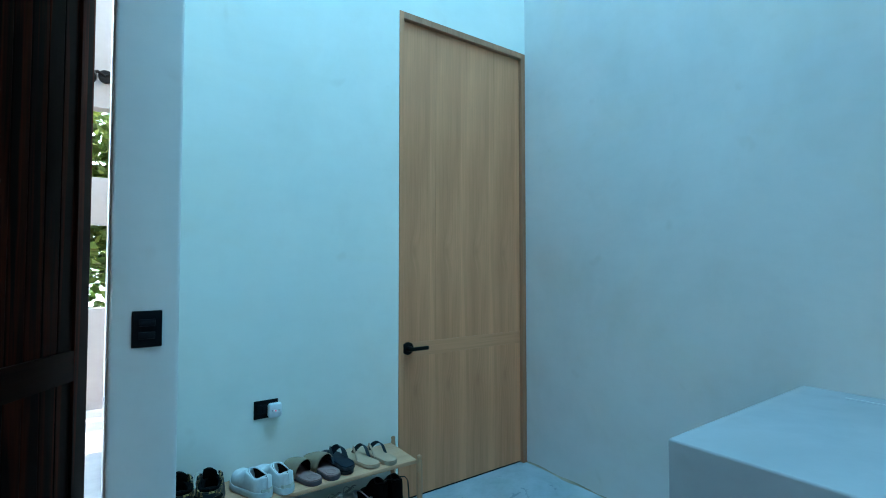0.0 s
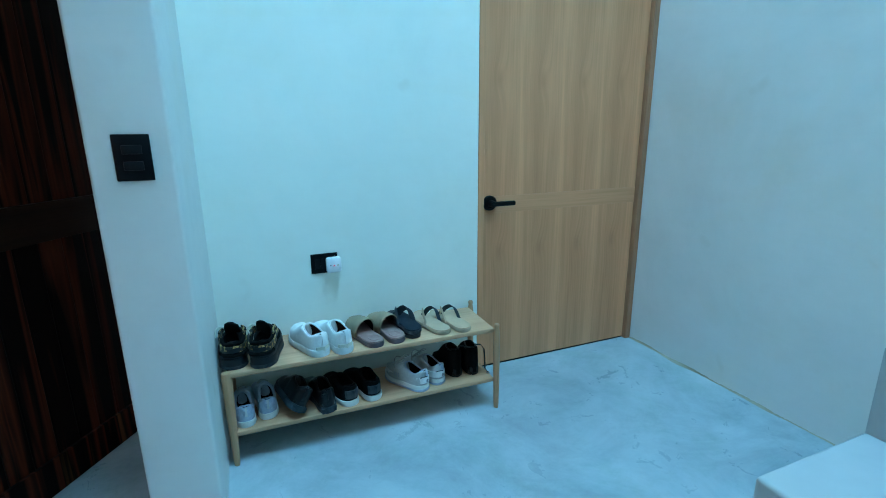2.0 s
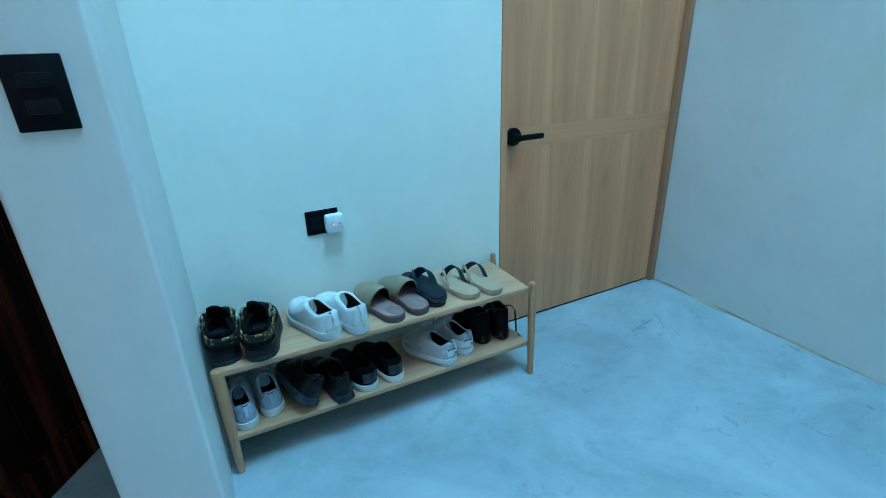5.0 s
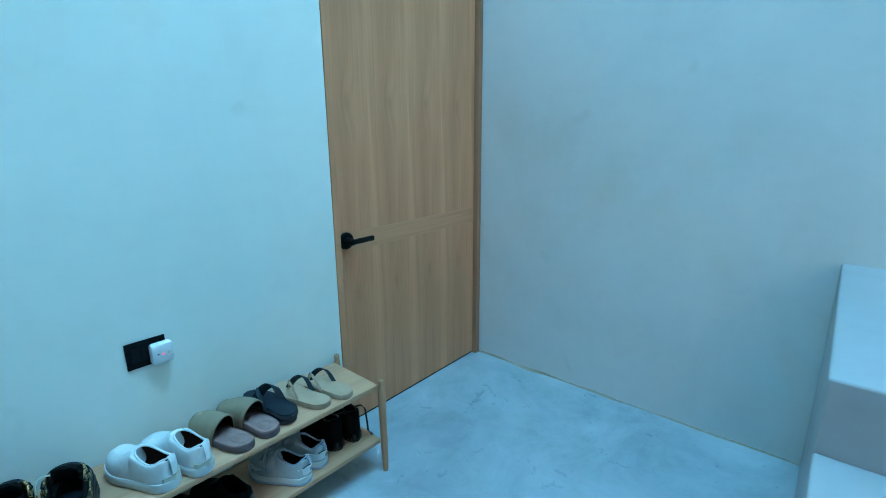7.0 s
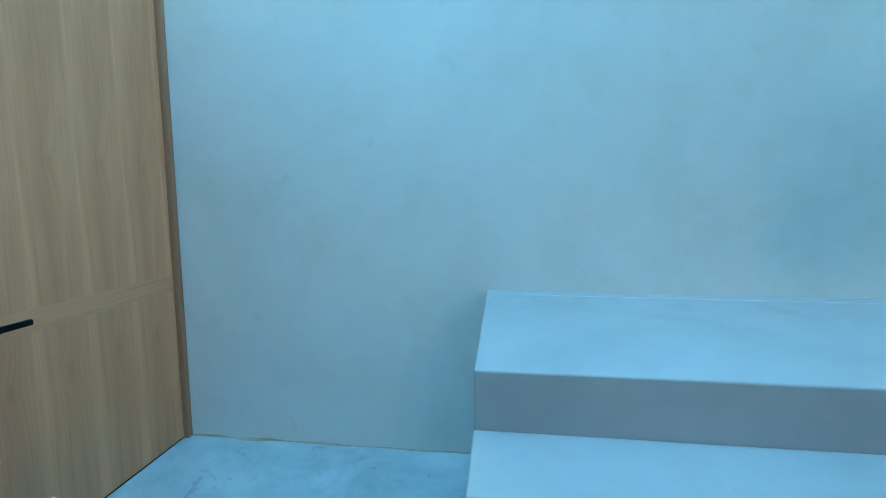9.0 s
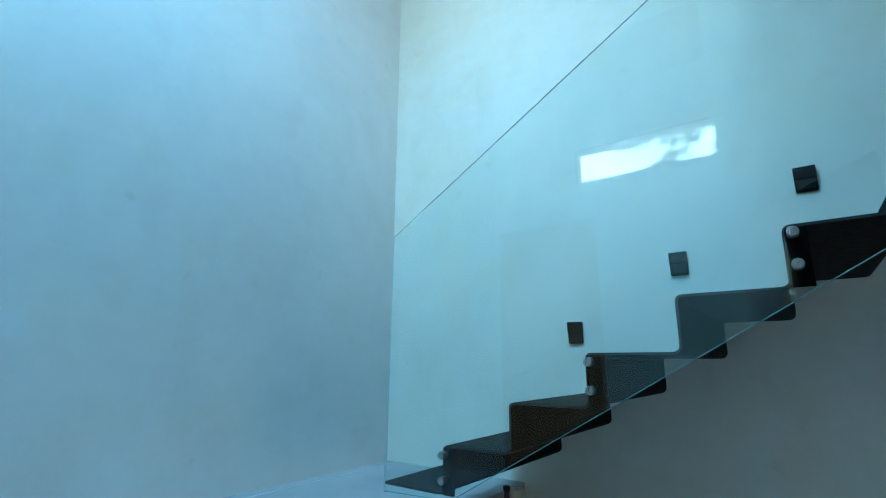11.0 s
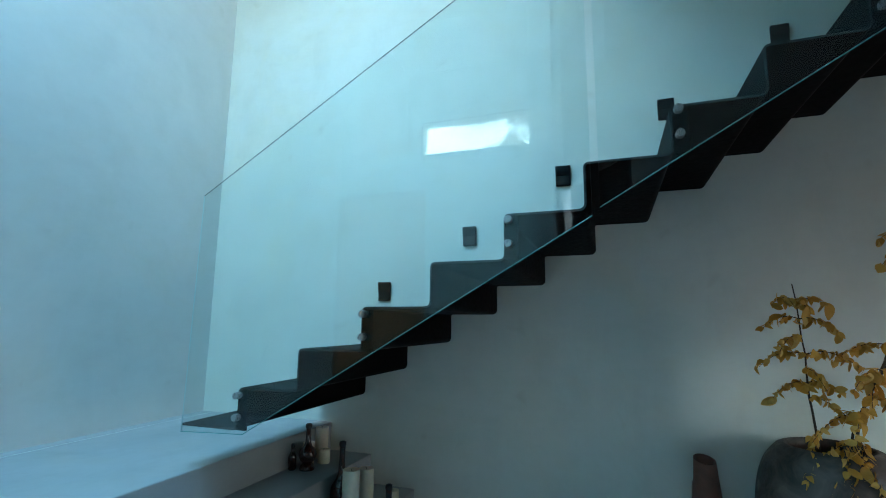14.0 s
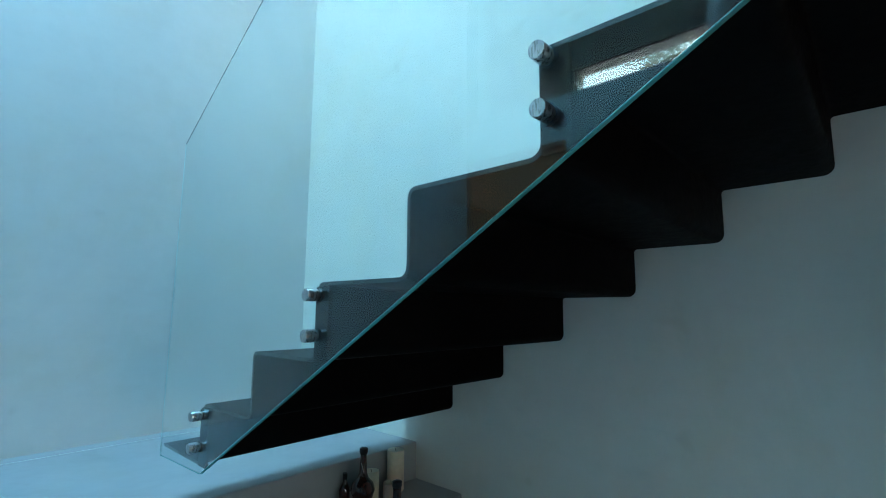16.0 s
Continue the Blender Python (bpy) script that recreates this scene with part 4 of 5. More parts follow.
def trainer_extra(ob, side):
    part("outsole", sole(0.263, 0.111, 0.0, 0.012, side, 0.01), M_SH_BLUEG, ob, "blue-grey outsole", True, at=pose(0, -0.0015, 0))
    part("toe_overlay", ribbon([(-0.046, 0.17, 0.045), (-0.042, 0.205, 0.05), (-0.026, 0.238, 0.05), (0.0, 0.25, 0.05), (0.026, 0.238, 0.05), (0.042, 0.205, 0.05), (0.046, 0.17, 0.045)], (0, 0, 1), 0.022, 0.003), M_SH_WHITE, ob, "white toe overlay", True)
    part("heel_counter", ribbon([(-0.04, 0.07, 0.05), (-0.036, 0.03, 0.053), (-0.02, 0.006, 0.055), (0.0, -0.001, 0.055), (0.02, 0.006, 0.055), (0.036, 0.03, 0.053), (0.04, 0.07, 0.05)], (0, 0, 1), 0.03, 0.004), M_SH_WHITE, ob, "white leather heel counter", True)
    part("heel_tab", ribbon([(0, 0.008, 0.1), (0, 0.0, 0.09), (0, -0.003, 0.075)], (1, 0, 0), 0.014, 0.003), M_SH_BLUEG, ob, "blue-grey heel tab", True)
    part("heel_stripe", ribbon([(-0.03, 0.014, 0.07), (0.0, -0.0035, 0.072), (0.03, 0.014, 0.07)], (0, 0, 1), 0.004, 0.002), M_SH_NAVY, ob)
    part("heel_badge", lathe([(0.0, 0.0), (0.008, 0.0), (0.008, 0.001), (0.0, 0.001)], 6), M_GREYP, ob, at=pose(0, -0.003, 0.052, 90))
    for i in range(3):
        part("side_mark", boxes((side * 0 - 0.0505, -0.0485, 0.13 + 0.012 * i, 0.134 + 0.012 * i, 0.045, 0.068)), M_SH_BLUEG, ob)
    laces(ob, 0.26, 0.11, 0.134, M_SH_LACE, 5, 0.5, 0.72, 0.012)
    part("lace_bow", tube(arc((0.0, 0.14, 0.12), (-0.055, 0.15, 0.09), (-0.014, 0.01, 0.035), 13), 0.0026, 6), M_SH_LACE, ob, smooth=True)


for side, x, y, rz in ((-1, -1.548, -0.33, 30), (1, -1.46, -0.306, 25)):
    sneaker("trainer", "silver and white training shoe with grey laces", place(x, y, ZL, rz), 0.26, 0.108, side, M_SH_SOLEW, M_SH_SILVER, M_SH_SUEDE, 0.03, 0.102, 0.05, trainer_extra, "silver trainers", open_to=0.46, tongue=0.018, rim_m=M_SH_BLUEG)


def boot(m, side):
    ob = thing("ankle_boot", "black suede ankle boot with a loose strap", "boot", m, "black ankle boots")
    part("sole", sole(0.25, 0.08, 0.0, 0.008, side, 0.006), M_RUBBER, ob, smooth=True)
    part("heel", boxes((-0.027, 0.027, 0.002, 0.052, 0.0, 0.045), bev=0.008), M_SH_BLACK, ob, "black block heel", True)
    shell, rim = upper(0.245, 0.086, 0.012, 0.148, 0.04, 0.36, 0.012, side, 0.004, 0.004)
    softened(part("upper", shell, M_SH_SUEDE, ob, smooth=True, extra=(M_SH_DARK,)))
    part("collar_rim", tube(smooth_profile(rim, 2), 0.0035, 8), M_SH_BLACK, ob, smooth=True)
    part("strap", ribbon([(0.02, 0.03, 0.148), (0.045, 0.02, 0.145), (0.062, 0.015, 0.12), (0.064, 0.01, 0.07), (0.06, 0.0, 0.02), (0.07, -0.012, 0.003)], (0, 1, 0.1), 0.009, 0.003), M_SH_BLACK, ob, "", True)
    part("buckle", boxes((0.062, 0.078, -0.02, -0.006, 0.001, 0.005), bev=0.001), M_STEEL, ob, "small steel buckle")
    part("laces", tube([(0, 0.1, 0.135), (0.012, 0.11, 0.12), (-0.012, 0.125, 0.1), (0.01, 0.14, 0.085), (-0.008, 0.155, 0.07)], 0.003, 6), M_RUBBER, ob, smooth=True)
    return ob


boot(place(-1.362, -0.276, ZL, 8), -1)
boot(place(-1.28, -0.289, ZL, 4), 1)

# ---------------------------------------------------------------- folded steel staircase
T, R = 0.312, 0.1835
N1X, N1Z = -1.405, 1.326
YF = -3.078
TH = 0.009
NST = 11
stair = thing("folded_staircase", "black folded steel plate staircase fixed to the wall", "staircase")


def zigzag():
    """Outline of the folded plate in x and z, with rounded folds."""
    top = [(N1X + 0.325, N1Z - R)]
    for k in range(NST):
        x, z = N1X - T * k, N1Z + R * k
        top += [(x, z - R), (x, z)]
    top.append((N1X - T * NST, N1Z + R * (NST - 1)))

    def rounded(pts, r):
        out = [pts[0]]
        for a, b, c in zip(pts, pts[1:], pts[2:]):
            p, q, s = Vector(a), Vector(b), Vector(c)
            u, v = (p - q).normalized(), (s - q).normalized()
            cen = q + (u + v) * r
            a0 = math.atan2((q + u * r - cen).y, (q + u * r - cen).x)
            a1 = math.atan2((q + v * r - cen).y, (q + v * r - cen).x)
            d = (a1 - a0 + math.pi) % (2 * math.pi) - math.pi
            out += [(cen.x + r * math.cos(a0 + d * i / 4), cen.y + r * math.sin(a0 + d * i / 4)) for i in range(5)]
        return out + [pts[-1]]

    up = rounded(top, 0.022)
    low = []
    for i, p in enumerate(up):
        d = (Vector(up[min(i + 1, len(up) - 1)]) - Vector(up[max(i - 1, 0)])).normalized()
        low.append((p[0] - d.y * TH, p[1] + d.x * TH))
    return up, low


def stair_plate(y0, y1):
    up, low = zigzag()
    bm = bmesh.new()
    V = [[bm.verts.new((x, y, z)) for x, z in line] for line in (up, low) for y in (y0, y1)]
    ua, ub, la, lb = V
    for i in range(len(up) - 1):
        bm.faces.new((ua[i], ua[i + 1], ub[i + 1], ub[i]))
        bm.faces.new((la[i], la[i + 1], lb[i + 1], lb[i]))
        for p, q in ((ua, la), (ub, lb)):
            f = bm.faces.new((p[i], p[i + 1], q[i + 1], q[i]))
            f.material_index = 1
    for i in (0, -1):
        bm.faces.new((ua[i], ub[i], lb[i], la[i]))
    return bm


part("folded_plate", stair_plate(YS + 0.001, YF), M_STAIR, stair, smooth=True, extra=(M_STAIR_EDGE,))
for k in range(0, NST, 2):
    x, z = N1X - T * k, N1Z + R * k
    br = part("fixing_plate", boxes((x - 0.06, x - 0.006, YF - 0.001, YF + 0.009, z - R - 0.005, z - 0.012), bev=0.002), M_STAIR, stair, "black fixing plate at the tread edge")
    if k in (0, 2, 4, 6, 8, 10):
        for dz in (-0.032, -0.127):
            so_ = part("standoff", lathe([(0.0, -0.012), (0.0115, -0.012), (0.0115, 0.016), (0.0, 0.016)], 20), M_STEEL, br, "brushed steel glass standoff", True, pose(x - 0.026, YF + 0.012, z + dz, -90))
            part("cap", lathe([(0.0, 0.0), (0.015, 0.0), (0.0155, 0.002), (0.0155, 0.026), (0.0145, 0.029), (0.0, 0.0295)], 24), M_STEEL, br, "", True, pose(x - 0.026, YF + 0.028, z + dz, -90))
            part("washer", lathe([(0.0, 0.0), (0.018, 0.0), (0.018, 0.002), (0.0, 0.002)], 20), M_RUBBER, br, "", True, pose(x - 0.026, YF + 0.0138, z + dz, -90))

YG0, YG1 = YF + 0.017, YF + 0.027


def balustrade(outline):
    bm = prism(outline, YG0, YG1)
    bm.normal_update()
    for f in bm.faces:
        f.material_index = 0 if abs(f.normal.y) > 0.5 else 2 if abs(f.normal.z) < 0.1 else 1
    return bm


SL = R / T
for nm, ol in (("a", [(-1.102, 1.112), (-1.456, 1.126), (-2.992, 2.027), (-2.992, 2.255 + SL * (2.992 - 1.118)), (-1.118, 2.255)]),
               ("b", [(-3.022, 2.058), (-4.85, 2.058 + SL * 1.828), (-4.85, 2.255 + SL * (4.85 - 1.118)), (-3.022, 2.255 + SL * (3.022 - 1.118))])):
    g = thing("glass_balustrade", "frameless clear green-tinted glass balustrade panel beside the stairs", "balustrade", group="stair glass panels")
    gp = part("glass_panel", balustrade(ol), M_GLASS, g, extra=(M_GLASSRIM, M_GLASSPALE))
    gp.visible_shadow = False
    for (x0, z0), (x1, z1) in (list(zip(ol, ol[1:]))[:2] if nm == "a" else [(ol[0], ol[1])]):
        part("polished_edge", prism([(x0, z0 - 0.0005), (x1, z1 - 0.0005), (x1, z1 - 0.0025), (x0, z0 - 0.0025)], YG0, YG1), M_GLASSEDGE, g, "polished teal glass edge")

# wall lights that follow the stairs
wl_first = None
for k in range(6):
    m = pose(-1.547 - 0.6225 * k, YS, 1.842 + 0.3615 * k)
    if wl_first is None:
        wl_first = thing("wall_light", "small unlit black step light on the stair wall", "wall light", m, "stair wall lights")
        part("body", boxes((-0.047, 0.047, 0.0, 0.018, -0.066, 0.066), bev=0.008), M_PLATE, wl_first, smooth=True)
        part("hood", boxes((-0.047, 0.047, 0.0182, 0.026, 0.002, 0.066), bev=0.004), M_PLATE, wl_first, smooth=True)
        part("lens", boxes((-0.034, 0.034, 0.0182, 0.0205, -0.054, -0.004), bev=0.001), M_ROCKER, wl_first, "dark lens below the hood")
    else:
        copy_thing(wl_first, m)

# ---------------------------------------------------------------- bottles and candles on the steps


def candle(x, y, z, r, h, label):
    ob = thing("pillar_candle", label, "candle", pose(x, y, z), "candles on the steps")
    part("wax", lathe([(r * 0.97, 0.0), (r, 0.003), (r, h - 0.006), (r * 0.96, h), (r * 0.8, h - 0.002), (r * 0.45, h - 0.008), (0.003, h - 0.009)], 32, 0.008), M_WAX, ob, smooth=True)
    part("wick", tube([(0, 0, h - 0.012), (0.001, 0, h), (0.003, 0.001, h + 0.006)], 0.0012, 6), M_WICK, ob)
    return ob


def bottle(x, y, z, prof, label, stopper, bands=()):
    ob = thing("ceramic_bottle", label, "bottle", pose(x, y, z), "bottles on the steps")
    body = part("body", lathe(prof, 32, 0.006), M_BOTTLE, ob, smooth=True)
    h = prof[-1][1]
    part("stopper", lathe([(0.0, h - 0.004), (stopper * 0.8, h - 0.004), (stopper, h + 0.006), (stopper * 0.96, h + 0.022), (stopper * 0.6, h + 0.026), (0.0, h + 0.027)], 20, 0.03), M_SH_BLACK, ob, "black wax stopper", True)
    for i, (r, zz) in enumerate(bands):
        part("pale_drip", tube([(r * math.cos(a), r * math.sin(a), zz - 0.012 * math.sin(a * 2 + i) - d) for a, d in [(i * 1.9 + j * 0.3, 0.012 * j) for j in range(6)]], 0.0016, 5), M_SH_LACE, ob, "pale glaze drip")
    return ob


Z1, Z2, Z3 = 0.751, 0.566, 0.381
bottle(-1.278, -3.83, Z1, [(0.0, 0.0), (0.044, 0.0), (0.046, 0.008), (0.038, 0.03), (0.028, 0.04), (0.044, 0.055), (0.054, 0.085), (0.046, 0.115), (0.026, 0.135), (0.017, 0.16), (0.014, 0.21), (0.0135, 0.232), (0.015, 0.24)], "brown glazed round bottle with a long neck", 0.02, ((0.0485, 0.11), (0.0165, 0.19), (0.0155, 0.2)))
candle(-1.205, -4.09, Z1, 0.042, 0.19, "tall ivory pillar candle by the wall")
candle(-1.293, -3.985, Z1, 0.037, 0.082, "short ivory pillar candle on the step")
candle(-1.215, -3.93, Z1, 0.036, 0.13, "ivory pillar candle beside the platform")
bottle(-1.2, -3.79, Z1, [(0.0, 0.0), (0.018, 0.0), (0.024, 0.01), (0.024, 0.075), (0.014, 0.1), (0.009, 0.11), (0.009, 0.125)], "small dark bottle against the platform", 0.011)
bottle(-1.535, -3.8, Z2, [(0.0, 0.0), (0.058, 0.0), (0.062, 0.01), (0.063, 0.09), (0.058, 0.13), (0.032, 0.17), (0.021, 0.2), (0.0175, 0.28), (0.0165, 0.335), (0.018, 0.35)], "tall brown glazed bottle on the step", 0.021, ((0.047, 0.135), (0.0195, 0.23), (0.02, 0.26)))
candle(-1.66, -3.69, Z2, 0.047, 0.262, "tall ivory pillar candle in front of a bottle")
candle(-1.678, -3.83, Z2, 0.044, 0.235, "tall ivory pillar candle on the step")
bottle(-1.875, -3.72, Z3, [(0.0, 0.0), (0.05, 0.0), (0.055, 0.01), (0.055, 0.13), (0.04, 0.19), (0.02, 0.23), (0.016, 0.31), (0.018, 0.36)], "slim dark bottle with a pale stopper", 0.02, ((0.019, 0.33), (0.0195, 0.3)))
candle(-1.835, -3.86, Z3, 0.034, 0.31, "slender ivory candle behind a bottle")
candle(-2.03, -3.72, Z3, 0.06, 0.285, "wide ivory pillar candle on the step")

# ---------------------------------------------------------------- clay vase, urn and dried branches
va = thing("clay_vase", "tall dark terracotta vase with a slanted mouth", "vase", pose(-3.46, -4.08, 0))
bm = lathe([(0.0, 0.0), (0.13, 0.0), (0.14, 0.02), (0.135, 0.2), (0.11, 0.5), (0.085, 0.7), (0.066, 0.86), (0.06, 0.93), (0.058, 0.955), (0.05, 0.955), (0.046, 0.93), (0.05, 0.8), (0.0, 0.78)], 36, 0.008)
for v in bm.verts:
    if v.co.z > 0.85:
        v.co.z += (v.co.x * 0.1 - v.co.y * 0.25) * (v.co.z - 0.85) / 0.1
for v in bm.verts:
    v.co.x, v.co.y = v.co.x * 0.88, v.co.y * 0.88
part("body", bm, M_TERRA, va, smooth=True)
part("scuff", ribbon([(0.0605, -0.018, 0.84), (0.0665, -0.018, 0.76), (0.0795, -0.018, 0.64), (0.0932, -0.018, 0.52)], (0, 1, 0), 0.03, 0.002), M_TERRA_WORN, va, "scuffed pale patch")

UX, UY = -3.94, -3.93
urn = thing("clay_urn", "large aged grey clay urn standing by the wall", "urn", pose(UX, UY, 0) @ Matrix.Diagonal((1.03, 1.03, 1.03, 1)))
part("body", lathe([(0.0, 0.0), (0.155, 0.0)] + smooth_profile([(0.17, 0.02), (0.235, 0.25), (0.28, 0.5), (0.293, 0.72), (0.282, 0.86), (0.246, 0.98), (0.2, 1.045), (0.175, 1.062), (0.157, 1.06), (0.15, 1.03), (0.185, 0.98), (0.22, 0.9)]) + [(0.0, 0.88)], 64, 0.006), M_POT, urn, smooth=True)

plant = thing("dried_branches", "dried branches with yellow leaves standing in the urn", "branches", pose(UX, UY, 0))
rnd = random.Random(11)
leaf_meshes = []
for v in range(4):
    bm = bmesh.new()
    Lf, Wf = (0.034, 0.026) if v < 2 else (0.044, 0.033)
    rows = []
    cup = rnd.uniform(0.02, 0.25)
    for i in range(6):
        s = i / 5
        hw = Wf / 2 * math.sin(math.pi * (0.03 + 0.95 * s) ** 0.95) ** 0.7
        z = 0.012 * math.sin(s * 2.2 + v) - 0.018 * s * s
        rows.append([bm.verts.new((-hw, s * Lf, z + hw * cup)), bm.verts.new((0, s * Lf, z)), bm.verts.new((hw, s * Lf, z + hw * cup))])
    for a, b in zip(rows, rows[1:]):
        for k in range(2):
            bm.faces.new((a[k], a[k + 1], b[k + 1], b[k]))
    me = bpy.data.meshes.new("leaf")
    bm.to_mesh(me)
    bm.free()
    me.materials.append(M_YLEAF)
    me.shade_smooth()
    leaf_meshes.append(me)


def add_leaf(p, d, size):
    ob = new("leaf", rnd.choice(leaf_meshes))
    ob.parent = plant
    d = Vector(d).normalized()
    q = d.to_track_quat("Y", "Z").to_matrix().to_4x4()
    ob.matrix_local = Matrix.Translation(p) @ q @ pose(0, 0, 0, rnd.uniform(-35, 35), rnd.uniform(-90, 90), 0) @ Matrix.Scale(size, 4)


def branch(path, r, twigs, droop=0.7):
    pts = [Vector(p) for p in path]
    fine = []
    for a, b in zip(pts, pts[1:]):
        fine += [a.lerp(b, i / 4) + Vector((rnd.uniform(-1, 1), rnd.uniform(-1, 1), 0)) * 0.004 for i in range(4)]
    fine.append(pts[-1])
    part("stem", tube(fine, [r * (1 - 0.65 * i / len(fine)) for i in range(len(fine))], 6), M_STEM, plant, smooth=True)
    for t, ang, ln, up in twigs:
        ln *= 0.88
        i = min(int(t * (len(fine) - 1)), len(fine) - 2)
        p0 = fine[i]
        dirv = Vector((math.cos(radians(ang)), math.sin(radians(ang)), up)).normalized()
        tw = [p0 + dirv * ln * k / 6 + Vector((0, 0, -droop * ln * (k / 6) ** 2)) for k in range(7)]
        part("twig", tube(tw, [0.0022, 0.002, 0.0018, 0.0016, 0.0014, 0.0012, 0.001], 5), M_STEM, plant)
        nl = max(7, int(ln / 0.0082))
        for j in range(nl):
            u = (j + 0.6) / nl * 6
            k = min(int(u), 5)
            p = tw[k].lerp(tw[k + 1], u - k)
            sg = 1 if j % 2 else -1
            sidev = dirv.cross(Vector((0, 0, 1))).normalized() * sg
            add_leaf(p, dirv * rnd.uniform(0.1, 0.8) + sidev * rnd.uniform(0.1, 0.9) + Vector((rnd.uniform(-0.4, 0.4), rnd.uniform(-0.4, 0.4), rnd.uniform(-1.7, 0.1))), rnd.choice((0.55, 0.7, 0.85, 1.0, 1.2)) * rnd.uniform(0.9, 1.1))


B = Vector((0.0, 0.0, 0.9))
branch([B + Vector((0.03, 0.02, 0)), (0.07, 0.06, 1.25), (0.075, 0.07, 1.5), (0.10, 0.08, 1.82)], 0.006,
       [(0.3, 60, 0.16, -0.2), (0.42, 150, 0.16, 0.1), (0.5, 20, 0.2, 0.3), (0.56, 200, 0.18, 0.4), (0.6, 100, 0.15, 0.1), (0.68, 350, 0.22, 0.4), (0.72, 170, 0.24, 0.5), (0.78, 40, 0.18, 0.3), (0.85, 10, 0.2, 0.45), (0.9, 190, 0.2, 0.3), (0.95, 90, 0.15, 0.4), (0.99, 20, 0.16, 0.7), (0.99, 160, 0.15, 0.6)])
branch([B + Vector((-0.05, 0.03, 0)), (-0.1, 0.08, 1.25), (-0.22, 0.12, 1.55), (-0.36, 0.15, 1.95), (-0.42, 0.15, 2.15)], 0.007,
       [(0.2, 80, 0.2, -0.1), (0.28, 20, 0.26, 0.2), (0.35, 140, 0.22, 0.0), (0.42, 60, 0.2, 0.1), (0.5, 200, 0.24, 0.3), (0.55, 350, 0.24, 0.3), (0.62, 100, 0.2, 0.1), (0.7, 180, 0.26, 0.4), (0.76, 20, 0.24, 0.3), (0.84, 120, 0.2, 0.3), (0.9, 330, 0.22, 0.5), (0.97, 170, 0.24, 0.5), (0.99, 60, 0.2, 0.6)])
branch([B + Vector((-0.02, 0.05, 0)), (-0.06, 0.12, 1.22), (-0.16, 0.18, 1.45), (-0.3, 0.22, 1.75)], 0.006,
       [(0.25, 90, 0.16, -0.4), (0.33, 10, 0.2, -0.2), (0.45, 60, 0.2, 0.0), (0.55, 170, 0.2, 0.2), (0.7, 30, 0.2, 0.2), (0.85, 120, 0.18, 0.3), (0.97, 200, 0.18, 0.4)])
branch([B + Vector((0.0, 0.1, 0.05)), (0.02, 0.14, 1.1), (0.0, 0.19, 1.14)], 0.004,
       [(0.5, 60, 0.18, -0.5), (0.6, 110, 0.2, -0.7), (0.7, 20, 0.18, -0.2), (0.8, 150, 0.18, -0.4), (0.95, 80, 0.17, -0.9), (0.99, 130, 0.22, -0.6)])

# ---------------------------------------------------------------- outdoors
# emissive panel added as sky; lights the window reflection and the stair wall
glow, gln, gll, glb = node_mat("sky_glow_panel")
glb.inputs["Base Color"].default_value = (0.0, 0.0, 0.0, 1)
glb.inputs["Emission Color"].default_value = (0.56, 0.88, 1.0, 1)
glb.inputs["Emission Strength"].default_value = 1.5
structure("backdrop", boxes((-150, 150, 79.0, 79.5, -0.25, 110)), glow, "glowing panel added for the hazy sky far beyond the garden", "backdrop")
structure("ground", boxes((-60, 60, 0.5, 78, -0.25, -0.02)), surface("pale_paving", (0.6, 0.58, 0.56), (0.72, 0.7, 0.68), 1.2, 14, (0.7, 0.9), 0.3), "pale outdoor paving beyond the entrance", "ground")
PY = 3.6
structure("garden_wall", boxes((-9, 1.5, PY, PY + 0.2, -0.02, 1.03), (-9, 1.5, PY, PY + 0.2, 1.92, 2.42), (-9, 1.5, PY, PY + 0.2, 3.17, 4.5), (-3.6, -3.4, PY, PY + 0.2, 1.03, 1.92), (-3.6, -3.4, PY, PY + 0.2, 2.42, 3.17), (1.3, 1.5, PY, PY + 0.2, 1.03, 3.17), (-9, -8.8, PY, PY + 0.2, 1.03, 3.17)), M_OUT, "pale rendered garden wall with level slots", "wall")
fl = thing("flood_light", "black twin-head outdoor flood light on the garden wall", "flood light", pose(-2.66, PY, 3.5) @ Matrix.Scale(1.35, 4))
part("base", lathe([(0.0, 0.0), (0.05, 0.0), (0.05, 0.03), (0.0, 0.035)], 20), M_BLACK, fl, smooth=True, at=pose(0, 0, 0, 90))
for dx in (-0.09, 0.07):
    part("arm", tube([(0, -0.03, 0), (dx * 0.6, -0.06, 0.02), (dx, -0.08, -0.01)], 0.012, 8), M_BLACK, fl, smooth=True)
    part("head", lathe([(0.0, 0.0), (0.035, 0.0), (0.055, 0.05), (0.058, 0.09), (0.05, 0.092), (0.04, 0.085), (0.0, 0.085)], 20), M_BLACK, fl, smooth=True, at=pose(dx, -0.09, -0.02, 120, 0, dx * 200))


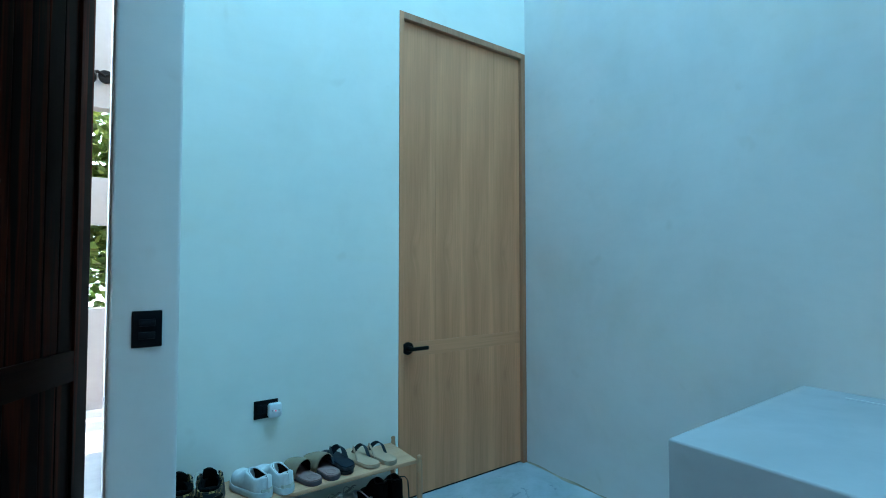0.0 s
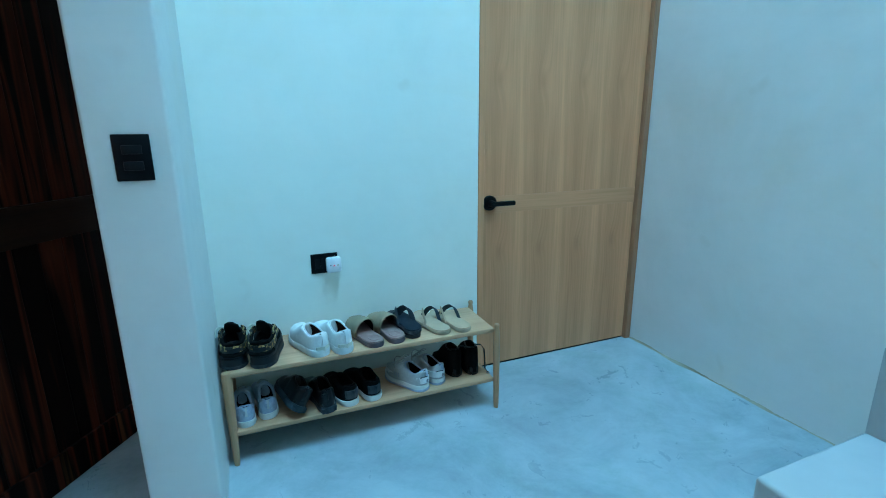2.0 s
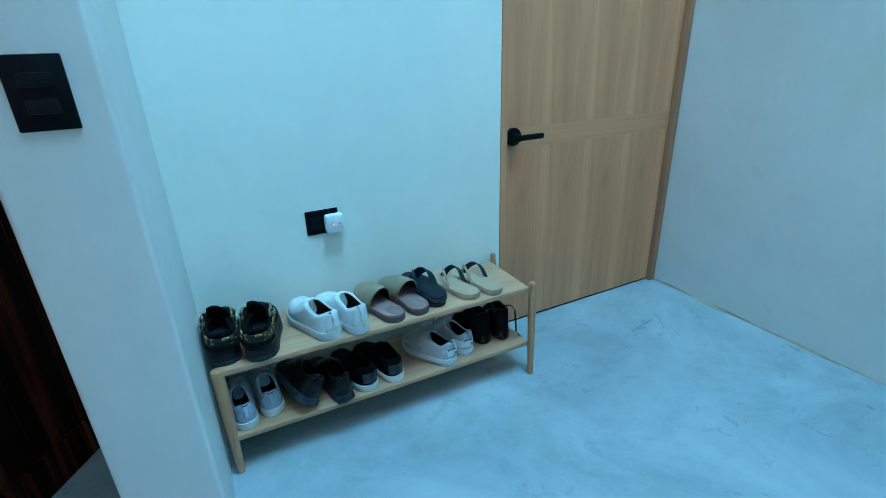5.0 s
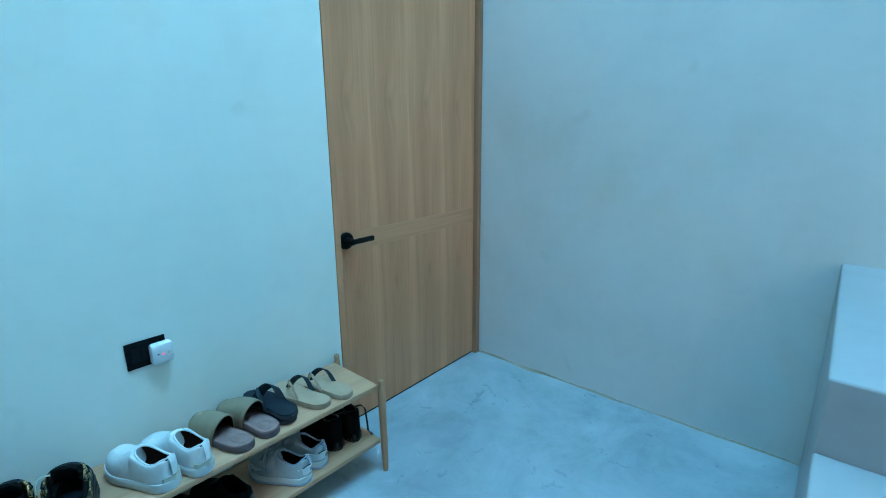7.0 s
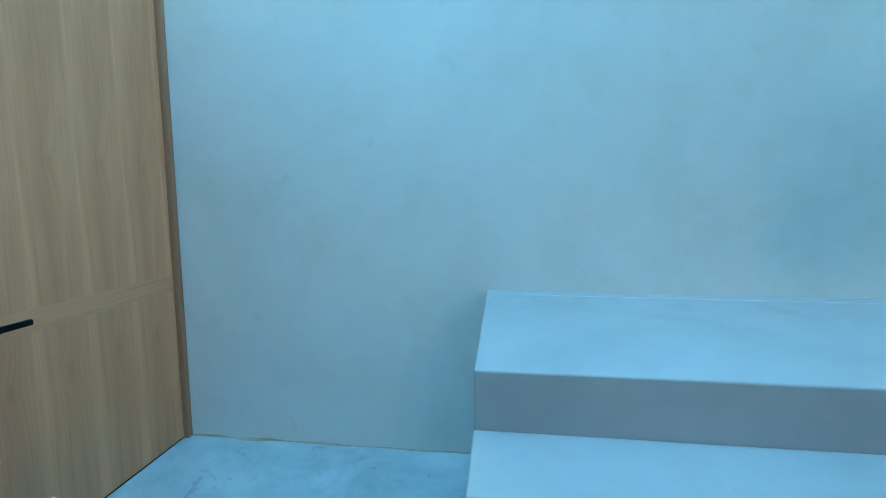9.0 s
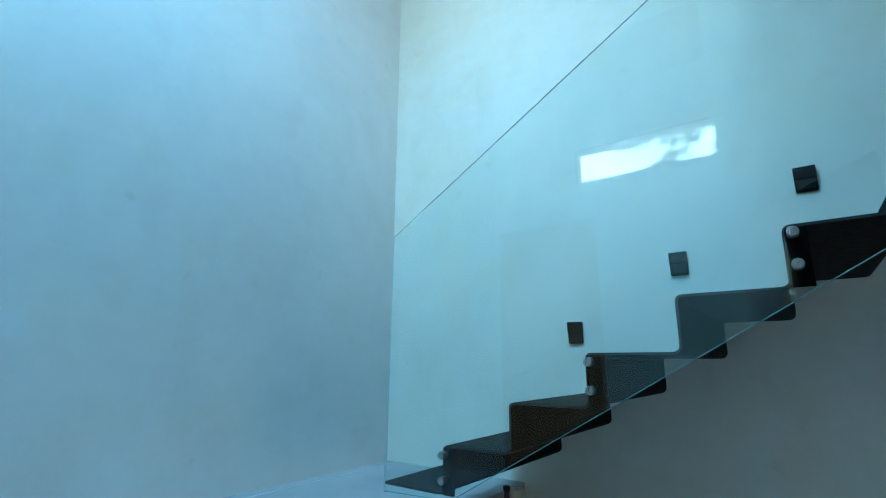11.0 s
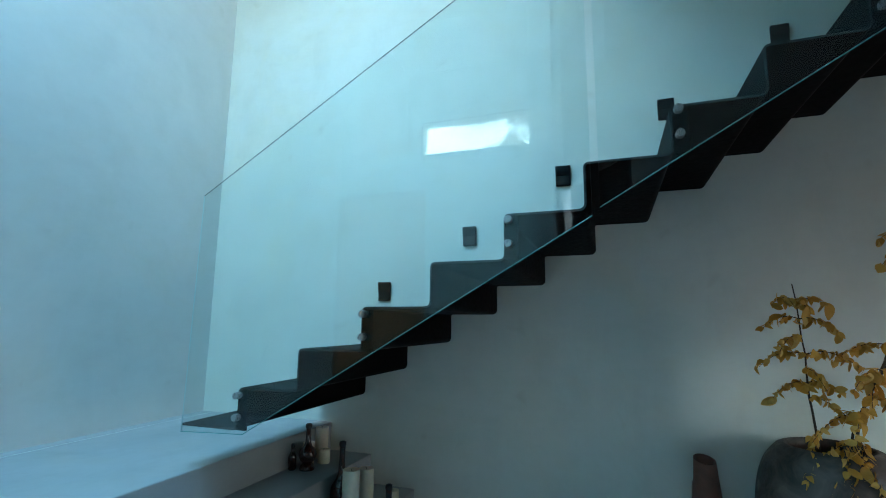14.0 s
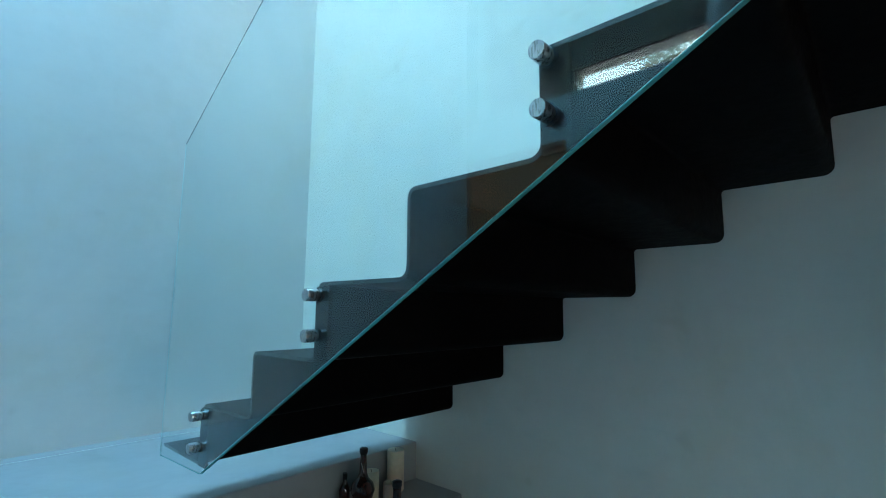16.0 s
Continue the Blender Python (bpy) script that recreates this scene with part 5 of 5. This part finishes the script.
def foliage(name, mat, centre, size, count, seed, leaf=0.07, per=60, spread=(0.25, 0.55)):
    r = random.Random(seed)
    verts, faces = [], []
    clumps = [(Vector(centre) + Vector((r.uniform(-1, 1) * size[0], r.uniform(-1, 1) * size[1], r.uniform(-1, 1) * size[2])), r.uniform(*spread)) for _ in range(int(count / per))]
    for c, rad in clumps:
        for _ in range(per):
            p = c + Vector((r.gauss(0, 1), r.gauss(0, 1), r.gauss(0, 0.8))) * rad * 0.55
            a = Vector((r.uniform(-1, 1), r.uniform(-1, 1), r.uniform(-0.6, 0.6))).normalized()
            b = a.cross(Vector((r.uniform(-1, 1), r.uniform(-1, 1), r.uniform(-1, 1)))).normalized()
            s = leaf * r.uniform(0.6, 1.3)
            i = len(verts)
            verts += [p, p + a * s * 0.5 + b * s * 0.28, p + a * s, p + a * s * 0.5 - b * s * 0.28]
            faces.append((i, i + 1, i + 2, i + 3))
    me = bpy.data.meshes.new(name)
    me.from_pydata([tuple(v) for v in verts], [], faces)
    me.materials.append(mat)
    return me


tree = thing("garden_tree", "broad green tree behind the garden wall", "tree", pose(-1.25, 6.6, 0))
part("trunk", tube([(0, 0, -0.1), (0.05, 0.02, 1.2), (-0.03, 0.05, 2.6), (0.05, 0, 4.2), (0.1, 0.05, 6.0)], [0.16, 0.13, 0.11, 0.08, 0.04], 12), M_BARK, tree, smooth=True)
for p, q in (((0, 0.03, 2.6), (-1.3, 0.2, 4.8)), ((0, 0, 3.2), (1.4, -0.2, 5.2)), ((0.03, 0, 4.0), (-0.6, -0.5, 6.2)), ((0.04, 0, 4.3), (0.8, 0.5, 6.4))):
    part("limb", tube([p, ((p[0] + q[0]) / 2, q[1] * 0.4, (p[2] + q[2]) / 2 + 0.2), q], [0.06, 0.04, 0.015], 8), M_BARK, tree, smooth=True)
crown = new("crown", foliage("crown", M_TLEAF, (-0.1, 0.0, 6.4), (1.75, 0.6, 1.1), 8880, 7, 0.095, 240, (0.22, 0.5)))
crown.parent = tree
hedge = tagged(new("garden_shrubs", foliage("garden_shrubs", M_GLEAF, (-2.6, 5.0, 1.9), (3.2, 0.6, 1.7), 18000, 8, 0.16)), "dense sunlit green shrubs behind the garden wall", "shrubs", kind="stuff")
